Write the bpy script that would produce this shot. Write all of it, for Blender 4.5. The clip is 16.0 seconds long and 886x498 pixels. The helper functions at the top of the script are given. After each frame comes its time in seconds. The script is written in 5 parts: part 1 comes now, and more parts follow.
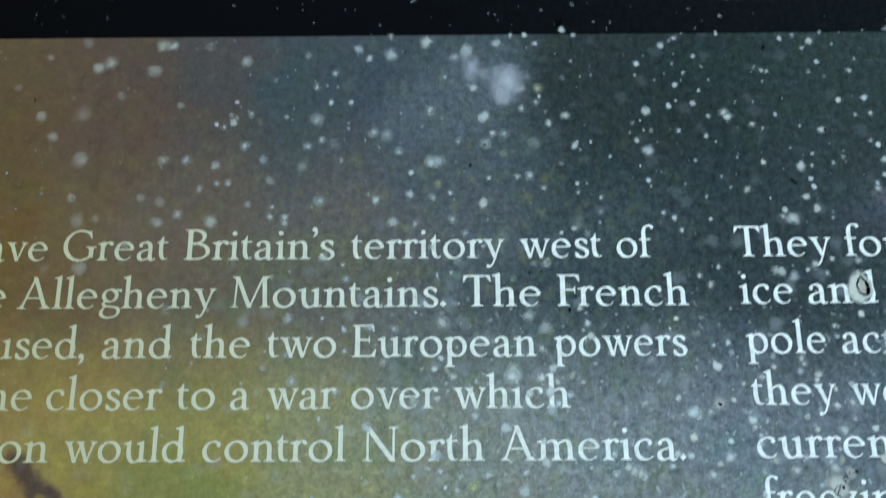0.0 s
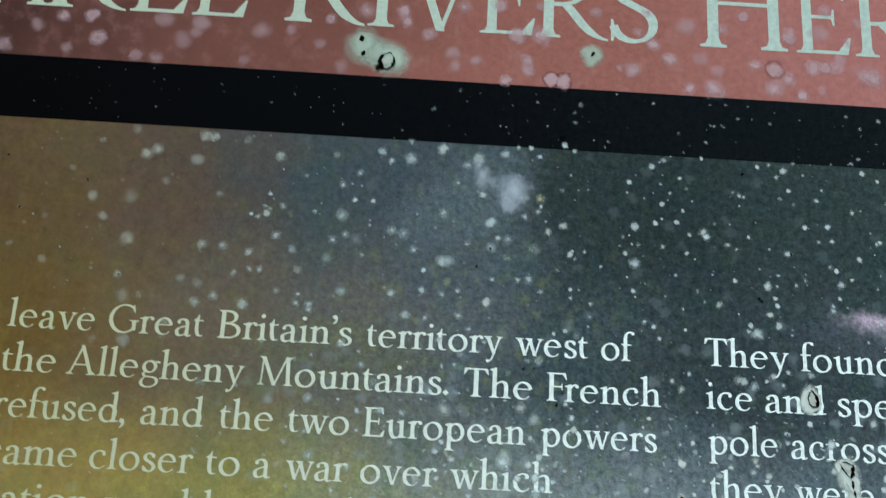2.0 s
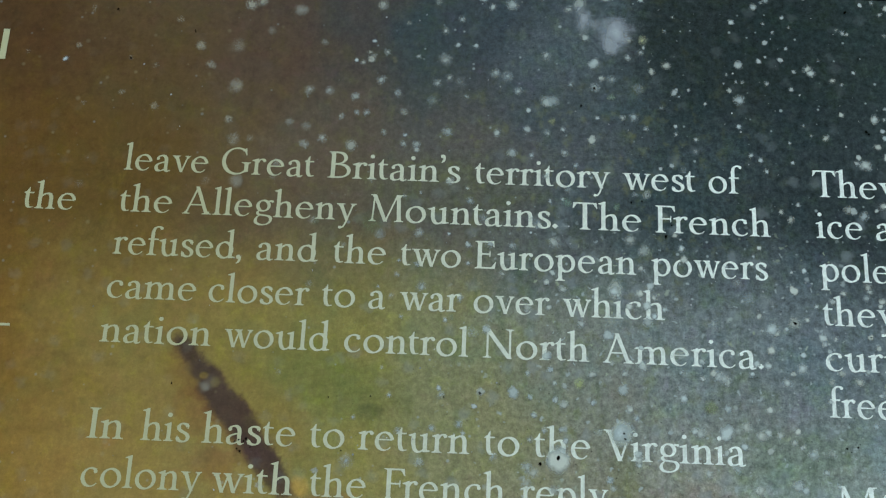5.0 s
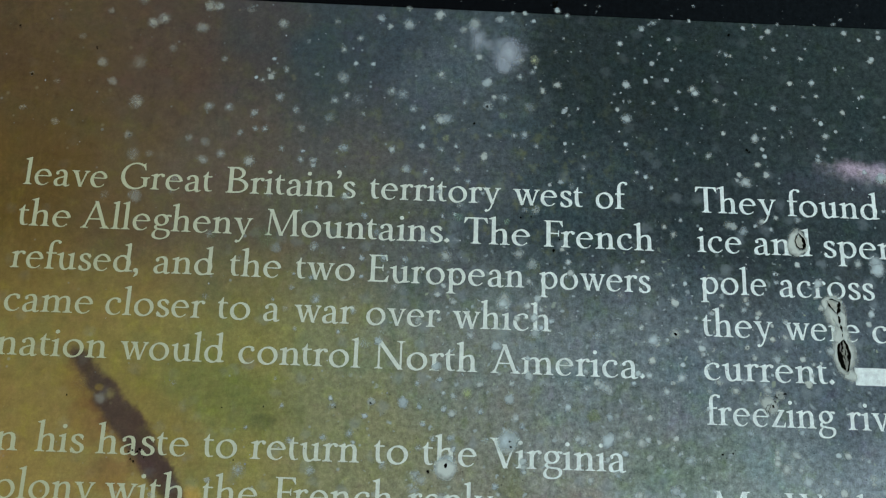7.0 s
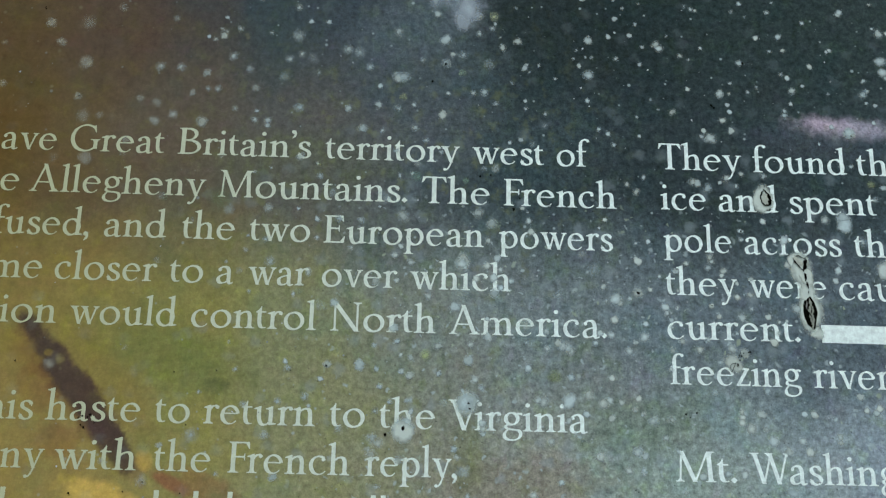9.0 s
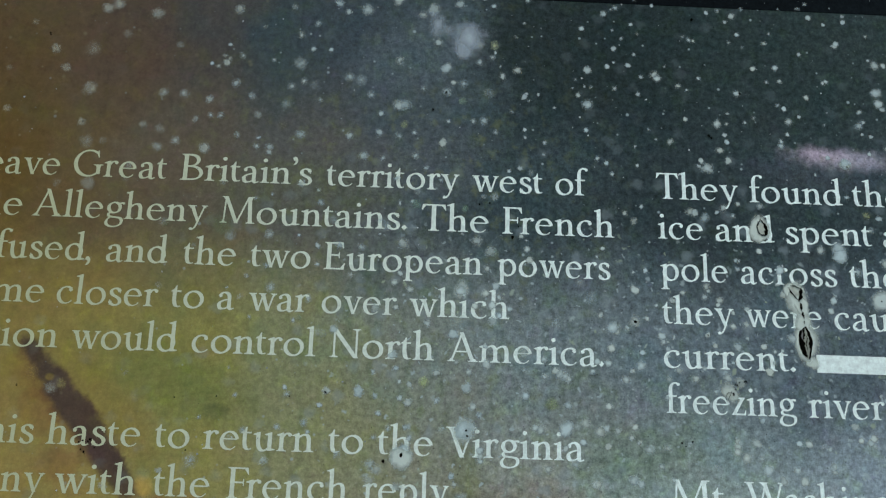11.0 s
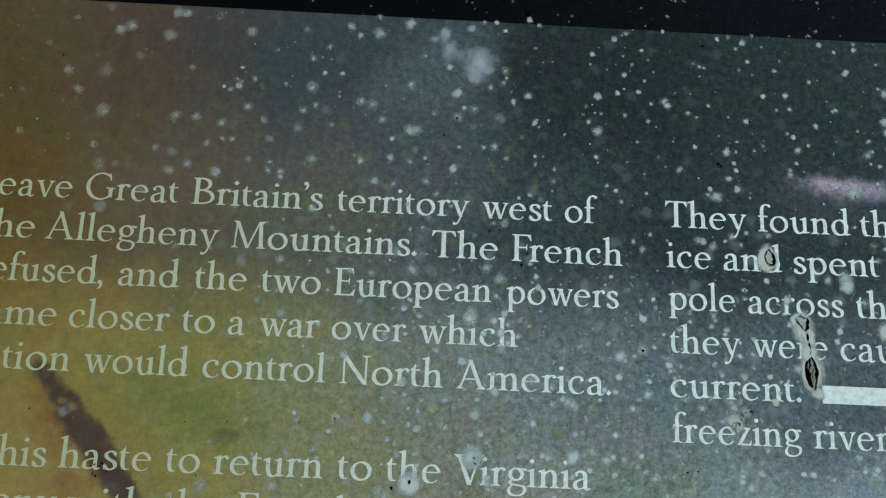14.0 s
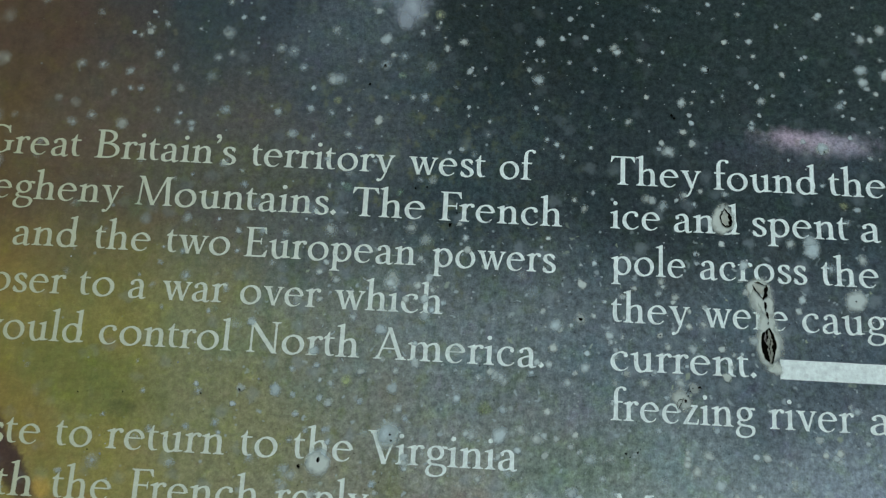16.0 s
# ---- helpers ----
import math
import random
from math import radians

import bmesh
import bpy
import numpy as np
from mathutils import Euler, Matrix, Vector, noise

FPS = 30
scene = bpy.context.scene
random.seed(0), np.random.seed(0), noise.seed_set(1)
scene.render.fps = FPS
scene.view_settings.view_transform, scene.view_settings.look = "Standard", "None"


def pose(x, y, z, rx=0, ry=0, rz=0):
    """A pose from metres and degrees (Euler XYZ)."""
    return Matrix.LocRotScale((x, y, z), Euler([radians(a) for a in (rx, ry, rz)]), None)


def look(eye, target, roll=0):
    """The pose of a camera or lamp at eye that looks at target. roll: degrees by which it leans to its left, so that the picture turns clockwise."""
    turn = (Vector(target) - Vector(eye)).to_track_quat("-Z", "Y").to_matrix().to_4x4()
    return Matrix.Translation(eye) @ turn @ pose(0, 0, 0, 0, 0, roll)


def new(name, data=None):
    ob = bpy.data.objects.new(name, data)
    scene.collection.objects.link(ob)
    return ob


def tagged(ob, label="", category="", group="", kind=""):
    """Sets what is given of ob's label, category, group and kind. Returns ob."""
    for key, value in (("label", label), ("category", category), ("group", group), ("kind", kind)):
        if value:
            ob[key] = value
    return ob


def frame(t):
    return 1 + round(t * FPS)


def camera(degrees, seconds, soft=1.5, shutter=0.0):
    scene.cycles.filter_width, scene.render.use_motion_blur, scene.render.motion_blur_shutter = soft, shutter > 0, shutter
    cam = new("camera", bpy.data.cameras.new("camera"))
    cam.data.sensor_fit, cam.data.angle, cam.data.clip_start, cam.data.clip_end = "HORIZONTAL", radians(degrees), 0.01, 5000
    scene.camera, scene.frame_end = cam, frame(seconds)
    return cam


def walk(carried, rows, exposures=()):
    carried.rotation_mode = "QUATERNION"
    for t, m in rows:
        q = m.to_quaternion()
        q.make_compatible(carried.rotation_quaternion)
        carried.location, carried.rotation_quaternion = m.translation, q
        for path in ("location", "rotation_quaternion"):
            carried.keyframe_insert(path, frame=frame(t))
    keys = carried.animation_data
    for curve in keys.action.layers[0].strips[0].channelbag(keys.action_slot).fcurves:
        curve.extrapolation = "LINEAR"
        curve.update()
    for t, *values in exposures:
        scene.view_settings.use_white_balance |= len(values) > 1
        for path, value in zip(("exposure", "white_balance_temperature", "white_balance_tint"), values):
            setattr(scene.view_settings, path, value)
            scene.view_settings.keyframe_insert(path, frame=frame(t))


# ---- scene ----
cam = camera(45.50, 16.0, soft=1.2, shutter=0.5)
PATH = [
    (0, (0.10631, -0.21277, 1.32836), (0.10155, 0.25966, 1.49205), -0.18),
    (0.5, (0.10162, -0.23033, 1.33770), (0.10110, 0.24220, 1.50117), 0.21),
    (1, (0.08736, -0.25543, 1.33035), (0.10022, 0.21838, 1.48954), 0.42),
    (1.5, (0.08616, -0.25422, 1.33027), (0.10082, 0.22086, 1.48547), 1.51),
    (2, (0.09689, -0.24868, 1.34682), (0.10621, 0.22795, 1.49761), 3.03),
    (2.5, (0.10325, -0.24371, 1.34236), (0.10175, 0.23695, 1.48007), 3.74),
    (3, (0.10466, -0.23438, 1.33016), (0.09134, 0.24643, 1.46782), 3.71),
    (3.2, (0.09625, -0.23219, 1.32148), (0.07691, 0.24695, 1.46310), 3.81),
    (5.3, (0.08161, -0.24062, 1.31020), (0.07649, 0.23734, 1.45692), 2.33),
    (5.5, (0.08779, -0.24111, 1.31093), (0.08508, 0.23654, 1.45873), 2.18),
    (6, (0.09174, -0.24833, 1.30934), (0.09872, 0.22963, 1.45598), 1.85),
    (6.5, (0.10097, -0.24919, 1.30893), (0.10967, 0.22820, 1.45733), 1.92),
    (7, (0.09714, -0.24758, 1.31044), (0.10902, 0.22962, 1.45925), 1.91),
    (7.5, (0.09832, -0.24417, 1.31212), (0.11058, 0.23409, 1.45743), 1.82),
    (8, (0.10534, -0.24167, 1.30749), (0.11705, 0.23654, 1.45302), 1.56),
    (8.5, (0.10918, -0.24052, 1.30679), (0.12066, 0.23823, 1.45057), 1.38),
    (9, (0.10711, -0.24063, 1.30573), (0.12024, 0.23812, 1.44934), 1.25),
    (9.2, (0.10761, -0.23948, 1.30503), (0.12245, 0.23894, 1.44958), 1.21),
    (11.3, (0.10617, -0.24553, 1.31011), (0.12050, 0.23181, 1.45821), 1.78),
    (11.5, (0.10547, -0.24661, 1.31052), (0.12091, 0.23132, 1.45661), 1.84),
    (12, (0.10667, -0.24761, 1.30908), (0.12318, 0.22968, 1.45716), 1.93),
    (12.5, (0.10731, -0.24507, 1.30934), (0.12437, 0.23258, 1.45616), 1.94),
    (13, (0.11187, -0.24131, 1.31274), (0.12800, 0.23725, 1.45668), 1.94),
    (13.5, (0.11367, -0.24213, 1.31619), (0.12930, 0.23649, 1.45999), 2.05),
    (14, (0.10439, -0.24853, 1.31921), (0.11749, 0.23141, 1.45878), 2.31),
    (14.5, (0.10382, -0.24651, 1.31705), (0.11801, 0.23211, 1.46098), 2.32),
    (15, (0.10932, -0.24659, 1.31813), (0.12257, 0.23284, 1.45945), 2.16),
    (15.5, (0.12143, -0.23807, 1.31477), (0.13089, 0.24204, 1.45407), 2.35),
    (16, (0.13266, -0.22591, 1.31950), (0.12544, 0.25554, 1.45424), 3.26),
]
# exposure and white balance of the camera, which settles on the way: seconds, stops, kelvin, tint
EXPOSURES = ((0, 0.42, 5950, 9), (0.5, 0.60, 6200, 7), (1, 0.22, 6500, 8), (2, 0.40, 6350, 8), (2.5, 0.52, 6350, 8), (3, 0.51, 6350, 8), (3.5, 0.44, 6300, 6), (5.2, -0.04, 6500, 7), (5.5, -0.14, 6500, 7),
             (6, 0.02, 6500, 7), (6.5, 0.0, 6500, 8), (8, 0.03, 6500, 9), (9, 0.10, 6500, 9), (11.5, -0.10, 6450, 9), (13, -0.13, 6450, 7), (13.5, -0.06, 6400, 7), (14, -0.06, 6400, 7), (15, -0.15, 6500, 7), (15.5, -0.18, 6500, 7), (16, -0.16, 6500, 7))
walk(cam, [(t, look(eye, target, roll)) for t, eye, target, roll in PATH], EXPOSURES)

# ---- world and sun: soft light of a bright overcast day ----
SUN_UP, SUN_TURN = radians(48), radians(200)
world = bpy.data.worlds.new("overcast_sky")
scene.world = world
world.use_nodes = True
sky = world.node_tree.nodes.new("ShaderNodeTexSky")
sky.sky_type, sky.sun_disc, sky.sun_elevation, sky.sun_rotation = "NISHITA", False, SUN_UP, SUN_TURN
sky.dust_density, sky.ozone_density = 1.0, 1.0
world.node_tree.links.new(sky.outputs[0], world.node_tree.nodes["Background"].inputs[0])
world.node_tree.nodes["Background"].inputs[1].default_value = 0.12
sun_data = bpy.data.lights.new("sun", "SUN")
sun_data.energy, sun_data.angle, sun_data.color = 1.5, radians(25), (0.97, 1.0, 1.0)
sun = new("sun", sun_data)
sun.matrix_basis = look((-1.6, -4.4, 6.6), (0.1, 0, 1.4))


# ---- materials ----
def lin(r, g, b, k=0.9):
    """Base colour of a printed or painted surface from its 8-bit tint."""
    return tuple((((c / 255 + 0.055) / 1.055) ** 2.4 if c > 10 else c / 255 / 12.92) / k for c in (r, g, b)) + (1.0,)


class Nodes:
    """A short way to write a node material."""

    def __init__(self, name, roughness=0.6, specular=0.25):
        self.mat = bpy.data.materials.new(name)
        self.mat.use_nodes = True
        self.tree = self.mat.node_tree
        self.bsdf = self.tree.nodes["Principled BSDF"]
        self.bsdf.inputs["Roughness"].default_value = roughness
        self.bsdf.inputs["Specular IOR Level"].default_value = specular
        self.out = self.tree.nodes["Material Output"]

    def put(self, socket, value):
        if isinstance(value, bpy.types.NodeSocket):
            self.tree.links.new(value, socket)
        elif value is not None:
            socket.default_value = value

    def node(self, kind, *values, **settings):
        n = self.tree.nodes.new("ShaderNode" + kind)
        for key, value in settings.items():
            setattr(n, key, value)
        for socket, value in zip(n.inputs, values):
            self.put(socket, value)
        return n

    def math(self, how, a, b=None, c=None):
        return self.node("Math", a, b, c, operation=how).outputs[0]

    def mix(self, fac, a, b, blend="MIX"):
        n = self.tree.nodes.new("ShaderNodeMix")
        n.data_type, n.blend_type = "RGBA", blend
        self.put(n.inputs[0], fac), self.put(n.inputs[6], a), self.put(n.inputs[7], b)
        return n.outputs[2]

    def ramp(self, value, stops, easing="LINEAR"):
        n = self.node("ValToRGB", value)
        n.color_ramp.interpolation = easing
        while len(n.color_ramp.elements) < len(stops):
            n.color_ramp.elements.new(1.0)
        for e, (p, c) in zip(n.color_ramp.elements, stops):
            e.position, e.color = p, c
        return n.outputs[0]

    def step(self, value, a, b, lo=0.0, hi=1.0):
        n = self.node("MapRange", value, a, b, lo, hi)
        n.interpolation_type = "SMOOTHSTEP"
        return n.outputs[0]

    def noise(self, where, scale, detail=2.0, rough=0.55):
        n = self.tree.nodes.new("ShaderNodeTexNoise")
        self.put(n.inputs["Vector"], where)
        n.inputs["Scale"].default_value, n.inputs["Detail"].default_value, n.inputs["Roughness"].default_value = scale, detail, rough
        return n.outputs[0]

    def cells(self, where, scale):
        n = self.tree.nodes.new("ShaderNodeTexVoronoi")
        self.put(n.inputs["Vector"], where)
        n.inputs["Scale"].default_value = scale
        return n.outputs["Distance"], n.outputs["Color"]

    def place(self):
        """World place in millimetres from the start of the first line of text: x, z and both as one vector."""
        p = self.node("NewGeometry").outputs["Position"]
        xyz = self.node("SeparateXYZ", p).outputs
        x = self.math("MULTIPLY", xyz[0], 1000.0)
        z = self.math("MULTIPLY", self.math("SUBTRACT", xyz[2], 1.4), 1000.0)
        return x, z, self.node("CombineXYZ", x, 0.0, z).outputs[0]

    def bump(self, height, strength, distance):
        n = self.tree.nodes.new("ShaderNodeBump")
        n.inputs["Strength"].default_value, n.inputs["Distance"].default_value = strength, distance
        self.put(n.inputs["Height"], height)
        self.put(self.bsdf.inputs["Normal"], n.outputs[0])

    def colour(self, socket):
        self.put(self.bsdf.inputs["Base Color"], socket)
        return self.mat


def grainy(m, x, z, where, colour, amount=0.95, streak=0.2):
    """The fibres and the print grain of the sheet: fine, middle and upright streaks."""
    blotch = min(1.0, amount + 0.2)
    fine = m.noise(where, 2.6, 2.0, 0.7)
    mid = m.noise(where, 0.55, 3.0, 0.6)
    fibre = m.noise(m.node("CombineXYZ", m.math("MULTIPLY", x, 1.5), 0.0, m.math("MULTIPLY", z, 0.12)).outputs[0], 1.0, 2.0)
    g = m.math("MULTIPLY_ADD", fine, amount, 1 - amount / 2)
    g = m.math("MULTIPLY", g, m.math("MULTIPLY_ADD", mid, 1.4 * blotch, 1 - 0.7 * blotch))
    g = m.math("MULTIPLY", g, m.math("MULTIPLY_ADD", m.noise(where, 1.15, 2.0, 0.6), amount * 1.2, 1 - amount * 0.6))
    g = m.math("MULTIPLY", g, m.math("MULTIPLY_ADD", fibre, streak, 1 - streak / 2))
    clear = m.step(x, 20.0, 150.0, 0.34, 1.22)
    g = m.math("MULTIPLY_ADD", m.math("SUBTRACT", g, 1.0), clear, 1.0)
    return m.mix(1.0, colour, m.node("CombineXYZ", g, g, g).outputs[0], "MULTIPLY"), fine


def photograph_material():
    """A faded, out-of-focus colour photograph under a weathered clear coat."""
    m = Nodes("faded_photograph_print", 0.7, 0.02)
    x, z, where = m.place()
    wob = m.node("TexNoise", where)
    wob.inputs["Scale"].default_value, wob.inputs["Detail"].default_value = 0.045, 3.0
    dx, dz, _ = m.node("SeparateXYZ", wob.outputs["Color"]).outputs
    xs = m.math("MULTIPLY_ADD", m.math("SUBTRACT", dx, 0.5), 34.0, x)
    zs = m.math("MULTIPLY_ADD", m.math("SUBTRACT", dz, 0.5), 22.0, z)
    u = m.math("DIVIDE", m.math("ADD", xs, 40.0), 280.0)

    def row(gain, *stops):
        return m.ramp(u, [((px + 40) / 280, lin(*(v * gain for v in c))) for px, c in stops], "EASE")

    top = row(0.92, (-30, (88, 66, 40)), (8, (98, 81, 55)), (32, (90, 77, 63)), (55, (79, 77, 73)), (72, (68, 79, 80)), (92, (70, 80, 84)),
              (112, (74, 87, 89)), (132, (48, 59, 58)), (155, (45, 57, 56)), (190, (52, 65, 63)), (230, (57, 70, 68)))
    upper = row(1.07, (-30, (91, 69, 34)), (2, (92, 74, 38)), (24, (92, 78, 52)), (50, (89, 80, 65)), (78, (84, 83, 77)), (106, (75, 82, 83)),
                (134, (56, 68, 69)), (162, (48, 58, 59)), (230, (53, 64, 65)))
    lower = row(1.24, (-30, (98, 76, 36)), (6, (106, 93, 51)), (30, (108, 97, 54)), (55, (106, 102, 58)), (82, (102, 104, 75)), (108, (96, 102, 93)),
                (136, (94, 103, 102)), (164, (81, 91, 93)), (230, (66, 76, 80)))
    foot = row(1.27, (-30, (108, 84, 40)), (8, (112, 97, 54)), (34, (110, 97, 56)), (58, (108, 103, 60)), (84, (105, 105, 76)), (108, (103, 105, 88)),
               (134, (109, 112, 102)), (162, (107, 119, 111)), (230, (108, 119, 124)))
    c = m.mix(m.step(zs, -75.0, -42.0), foot, lower)
    c = m.mix(m.step(zs, -38.0, -6.0), c, upper)
    c = m.mix(m.step(zs, 4.0, 38.0), c, top)

    def patch(colour, px, pz, rx, rz, tint, strength, turn=0.0, ragged=0.5, edge=0.45):
        """A soft patch of another tint in the picture, with an uneven edge."""
        ca, sa = math.cos(radians(turn)), math.sin(radians(turn))
        ax, az = m.math("SUBTRACT", x, px), m.math("SUBTRACT", z, pz)
        p = m.math("DIVIDE", m.math("ADD", m.math("MULTIPLY", ax, ca), m.math("MULTIPLY", az, sa)), rx)
        q = m.math("DIVIDE", m.math("SUBTRACT", m.math("MULTIPLY", az, ca), m.math("MULTIPLY", ax, sa)), rz)
        d = m.math("SQRT", m.math("ADD", m.math("MULTIPLY", p, p), m.math("MULTIPLY", q, q)))
        d = m.math("MULTIPLY_ADD", m.math("SUBTRACT", m.noise(where, 0.22, 3.0, 0.65), 0.5), ragged, d)
        return m.mix(m.step(d, 1.0, edge, 0.0, strength), colour, lin(*tint))

    c = patch(c, 52, -49, 26, 12, (98, 111, 60), 0.52, -20, 0.9, 0.2)
    c = patch(c, 63, -56, 4, 2.6, (86, 84, 58), 0.45, 0, 0.9)
    c = patch(c, 78, -2, 30, 12, (92, 98, 74), 0.35)
    c = patch(c, 100, -18, 20, 14, (92, 100, 96), 0.4)
    c = patch(c, 70, 28, 17, 20, (58, 72, 72), 0.5, 0, 0.7, 0.0)
    c = patch(c, 106, 37, 24, 13, (86, 97, 100), 0.6, 25, 0.9)
    c = patch(c, 118, 42, 6, 6, (112, 120, 126), 0.6, 0, 1.2)
    c = patch(c, 5, 20, 16, 30, (88, 70, 42), 0.35)
    c = patch(c, 28, 28, 18, 26, (86, 72, 60), 0.3, 0, 0.5, 0.1)
    c = patch(c, 214, 12.4, 19, 4.4, (160, 154, 164), 0.9, -2, 1.0, 0.1)
    c = patch(c, 208, 13.2, 9, 3.0, (184, 166, 178), 0.6, 0, 1.0, 0.0)
    c = patch(c, 208, 8, 24, 6, (78, 84, 92), 0.35, -4, 0.7)
    c = patch(c, 160, -62, 20, 9, (100, 116, 96), 0.45, 10, 1.5)
    c = patch(c, 146, -50, 18, 16, (110, 119, 112), 0.45, 0, 0.9, 0.1)
    c = patch(c, 160, -52, 17, 9, (122, 132, 130), 0.45, 0, 0.9, 0.1)
    c = patch(c, 132, -76, 28, 8, (124, 117, 100), 0.5, 0, 1.5)
    c = patch(c, 120, -70, 5, 12, (106, 112, 78), 0.5)
    # the dark slanting shaft with its yellow and red fringes
    c = patch(c, 36.5, -54.5, 31, 5.6, (124, 113, 58), 0.38, -49, 0.9)
    c = patch(c, 19.5, -49, 9, 5, (128, 98, 46), 0.28, -60, 1.3)
    c = patch(c, 22.5, -57, 9, 5.5, (120, 80, 48), 0.38, -60, 1.3)
    c = patch(c, 28, -69, 7, 5, (122, 82, 54), 0.4, 0, 1.3)
    c = patch(c, 30.8, -58.2, 30, 5.4, (104, 76, 52), 0.6, -48, 1.2)
    c = patch(c, 31.4, -57.4, 24, 4.2, (72, 60, 53), 0.9, -49, 0.8, 0.55)
    c = patch(c, 40.5, -69.2, 10.5, 4.1, (76, 62, 54), 0.88, -48, 0.8, 0.5)
    c = patch(c, 19.6, -43.0, 5.0, 2.7, (74, 60, 48), 0.85, -52, 0.6, 0.4)
    c = patch(c, 24.2, -49.6, 1.3, 1.1, (124, 104, 58), 0.7, 0, 0.9)
    c = patch(c, 38.5, -81.2, 11, 4.6, (196, 166, 84), 0.8, -14, 1.0)
    c = patch(c, 48.2, -73.2, 2.4, 3.2, (176, 146, 76), 0.75, 30, 0.9)
    c = patch(c, 55, -78.2, 6.5, 2.4, (134, 84, 62), 0.75, -25, 1.0)
    c = patch(c, 62, -79, 12, 4.5, (132, 98, 66), 0.6, -22, 1.1)
    c, fine = grainy(m, x, z, where, c, 0.85, 0.12)
    # colour noise of the screen print: faint yellow-green and violet flecks
    tint = m.noise(where, 0.16, 4.0, 0.7)
    c = m.mix(m.step(tint, 0.50, 0.68), c, (1.05, 1.11, 0.90, 1), "MULTIPLY")
    c = m.mix(m.step(tint, 0.46, 0.30), c, (1.06, 0.98, 1.10, 1), "MULTIPLY")
    wash = m.noise(m.node("VectorMath", where, (71.0, 0.0, 33.0), operation="ADD").outputs[0], 0.07, 4.0, 0.65)
    c = m.mix(m.step(wash, 0.50, 0.66), c, (0.92, 1.01, 1.03, 1), "MULTIPLY")
    c = m.mix(m.step(wash, 0.46, 0.32), c, (1.06, 0.99, 0.97, 1), "MULTIPLY")
    # small yellow-green splotches of the print, between the brown and the blue-grey
    splotch = m.noise(m.node("VectorMath", where, (13.0, 0.0, 57.0), operation="ADD").outputs[0], 0.27, 3.0, 0.6)
    between = m.math("MULTIPLY", m.math("MULTIPLY", m.step(x, 30.0, 70.0), m.step(x, 175.0, 120.0)), m.step(z, 36.0, 8.0, 0.25, 1.0))
    c = m.mix(m.math("MULTIPLY", between, m.step(splotch, 0.52, 0.72, 0.0, 0.42)), c, lin(112, 118, 76))
    # soft dapples and small dull yellow flecks where the sheet is brown
    brown = m.step(x, 110.0, 30.0)
    dapple = m.noise(m.node("VectorMath", where, (37.0, 0.0, 19.0), operation="ADD").outputs[0], 0.24, 3.0, 0.6)
    c = m.mix(m.math("MULTIPLY", brown, m.step(dapple, 0.50, 0.70, 0.0, 0.8)), c, (1.16, 1.18, 1.12, 1), "MULTIPLY")
    c = m.mix(m.math("MULTIPLY", brown, m.step(dapple, 0.48, 0.30, 0.0, 0.8)), c, (0.85, 0.84, 0.88, 1), "MULTIPLY")
    dist, pick = m.cells(where, 0.28)
    few = m.node("SeparateXYZ", pick).outputs
    dull = m.math("MULTIPLY", m.step(m.math("DIVIDE", dist, m.math("MULTIPLY_ADD", few[0], 0.22, 0.05)), 1.0, 0.2), m.step(few[1], 0.6, 0.95, 0.0, 0.3))
    c = m.mix(m.math("MULTIPLY", brown, dull), c, lin(140, 136, 104))
    # upright run marks of old rain in the middle of the sheet
    runs = m.noise(m.node("CombineXYZ", m.math("MULTIPLY", x, 0.30), 0.0, m.math("MULTIPLY", z, 0.06)).outputs[0], 1.0, 3.0, 0.6)
    zone = m.math("MULTIPLY", m.step(x, 40.0, 95.0), m.math("MULTIPLY", m.step(x, 190.0, 150.0), m.step(z, 20.0, -15.0)))
    c = m.mix(m.math("MULTIPLY", zone, m.step(runs, 0.52, 0.66)), c, (0.86, 0.90, 0.86, 1), "MULTIPLY")
    c = m.mix(m.math("MULTIPLY", zone, m.step(runs, 0.46, 0.32)), c, (1.08, 1.09, 1.07, 1), "MULTIPLY")
    # dust-fine pale flecks, denser where the print is dark
    dist, pick = m.cells(where, 0.42)
    few = m.node("SeparateXYZ", pick).outputs
    size = m.math("MULTIPLY", m.math("POWER", few[0], 3.0), 0.15)
    dense = m.step(x, 20.0, 120.0, 0.25, 0.8)
    fleck = m.math("MULTIPLY", m.step(m.math("SUBTRACT", dist, size), 0.09, -0.05), m.math("MULTIPLY", dense, m.step(few[1], 0.45, 0.9)))
    c = m.mix(fleck, c, lin(150, 166, 164))
    # faint wide blooms deep in the coat
    stray = m.tree.nodes.new("ShaderNodeTexNoise")
    m.put(stray.inputs["Vector"], where)
    stray.inputs["Scale"].default_value, stray.inputs["Detail"].default_value = 0.5, 2.0
    bent = m.node("VectorMath", where, m.node("VectorMath", stray.outputs["Color"], (3.0, 0.0, 3.0), operation="MULTIPLY").outputs[0], operation="ADD").outputs[0]
    dist, pick = m.cells(bent, 0.21)
    few = m.node("SeparateXYZ", pick).outputs
    deep = m.math("MULTIPLY", m.step(dist, 0.44, 0.12), m.math("MULTIPLY", m.step(few[1], 0.35, 1.0, 0.0, 0.34), m.math("MULTIPLY", m.step(x, 30.0, 140.0, 0.2, 1.0), m.step(z, 25.0, -25.0, 0.3, 1.3))))
    c = m.mix(deep, c, lin(136, 150, 152))
    # crowded small blooms low down on the blue-grey side
    crowd = m.math("MULTIPLY", m.step(x, 66.0, 108.0), m.step(z, 2.0, -24.0))
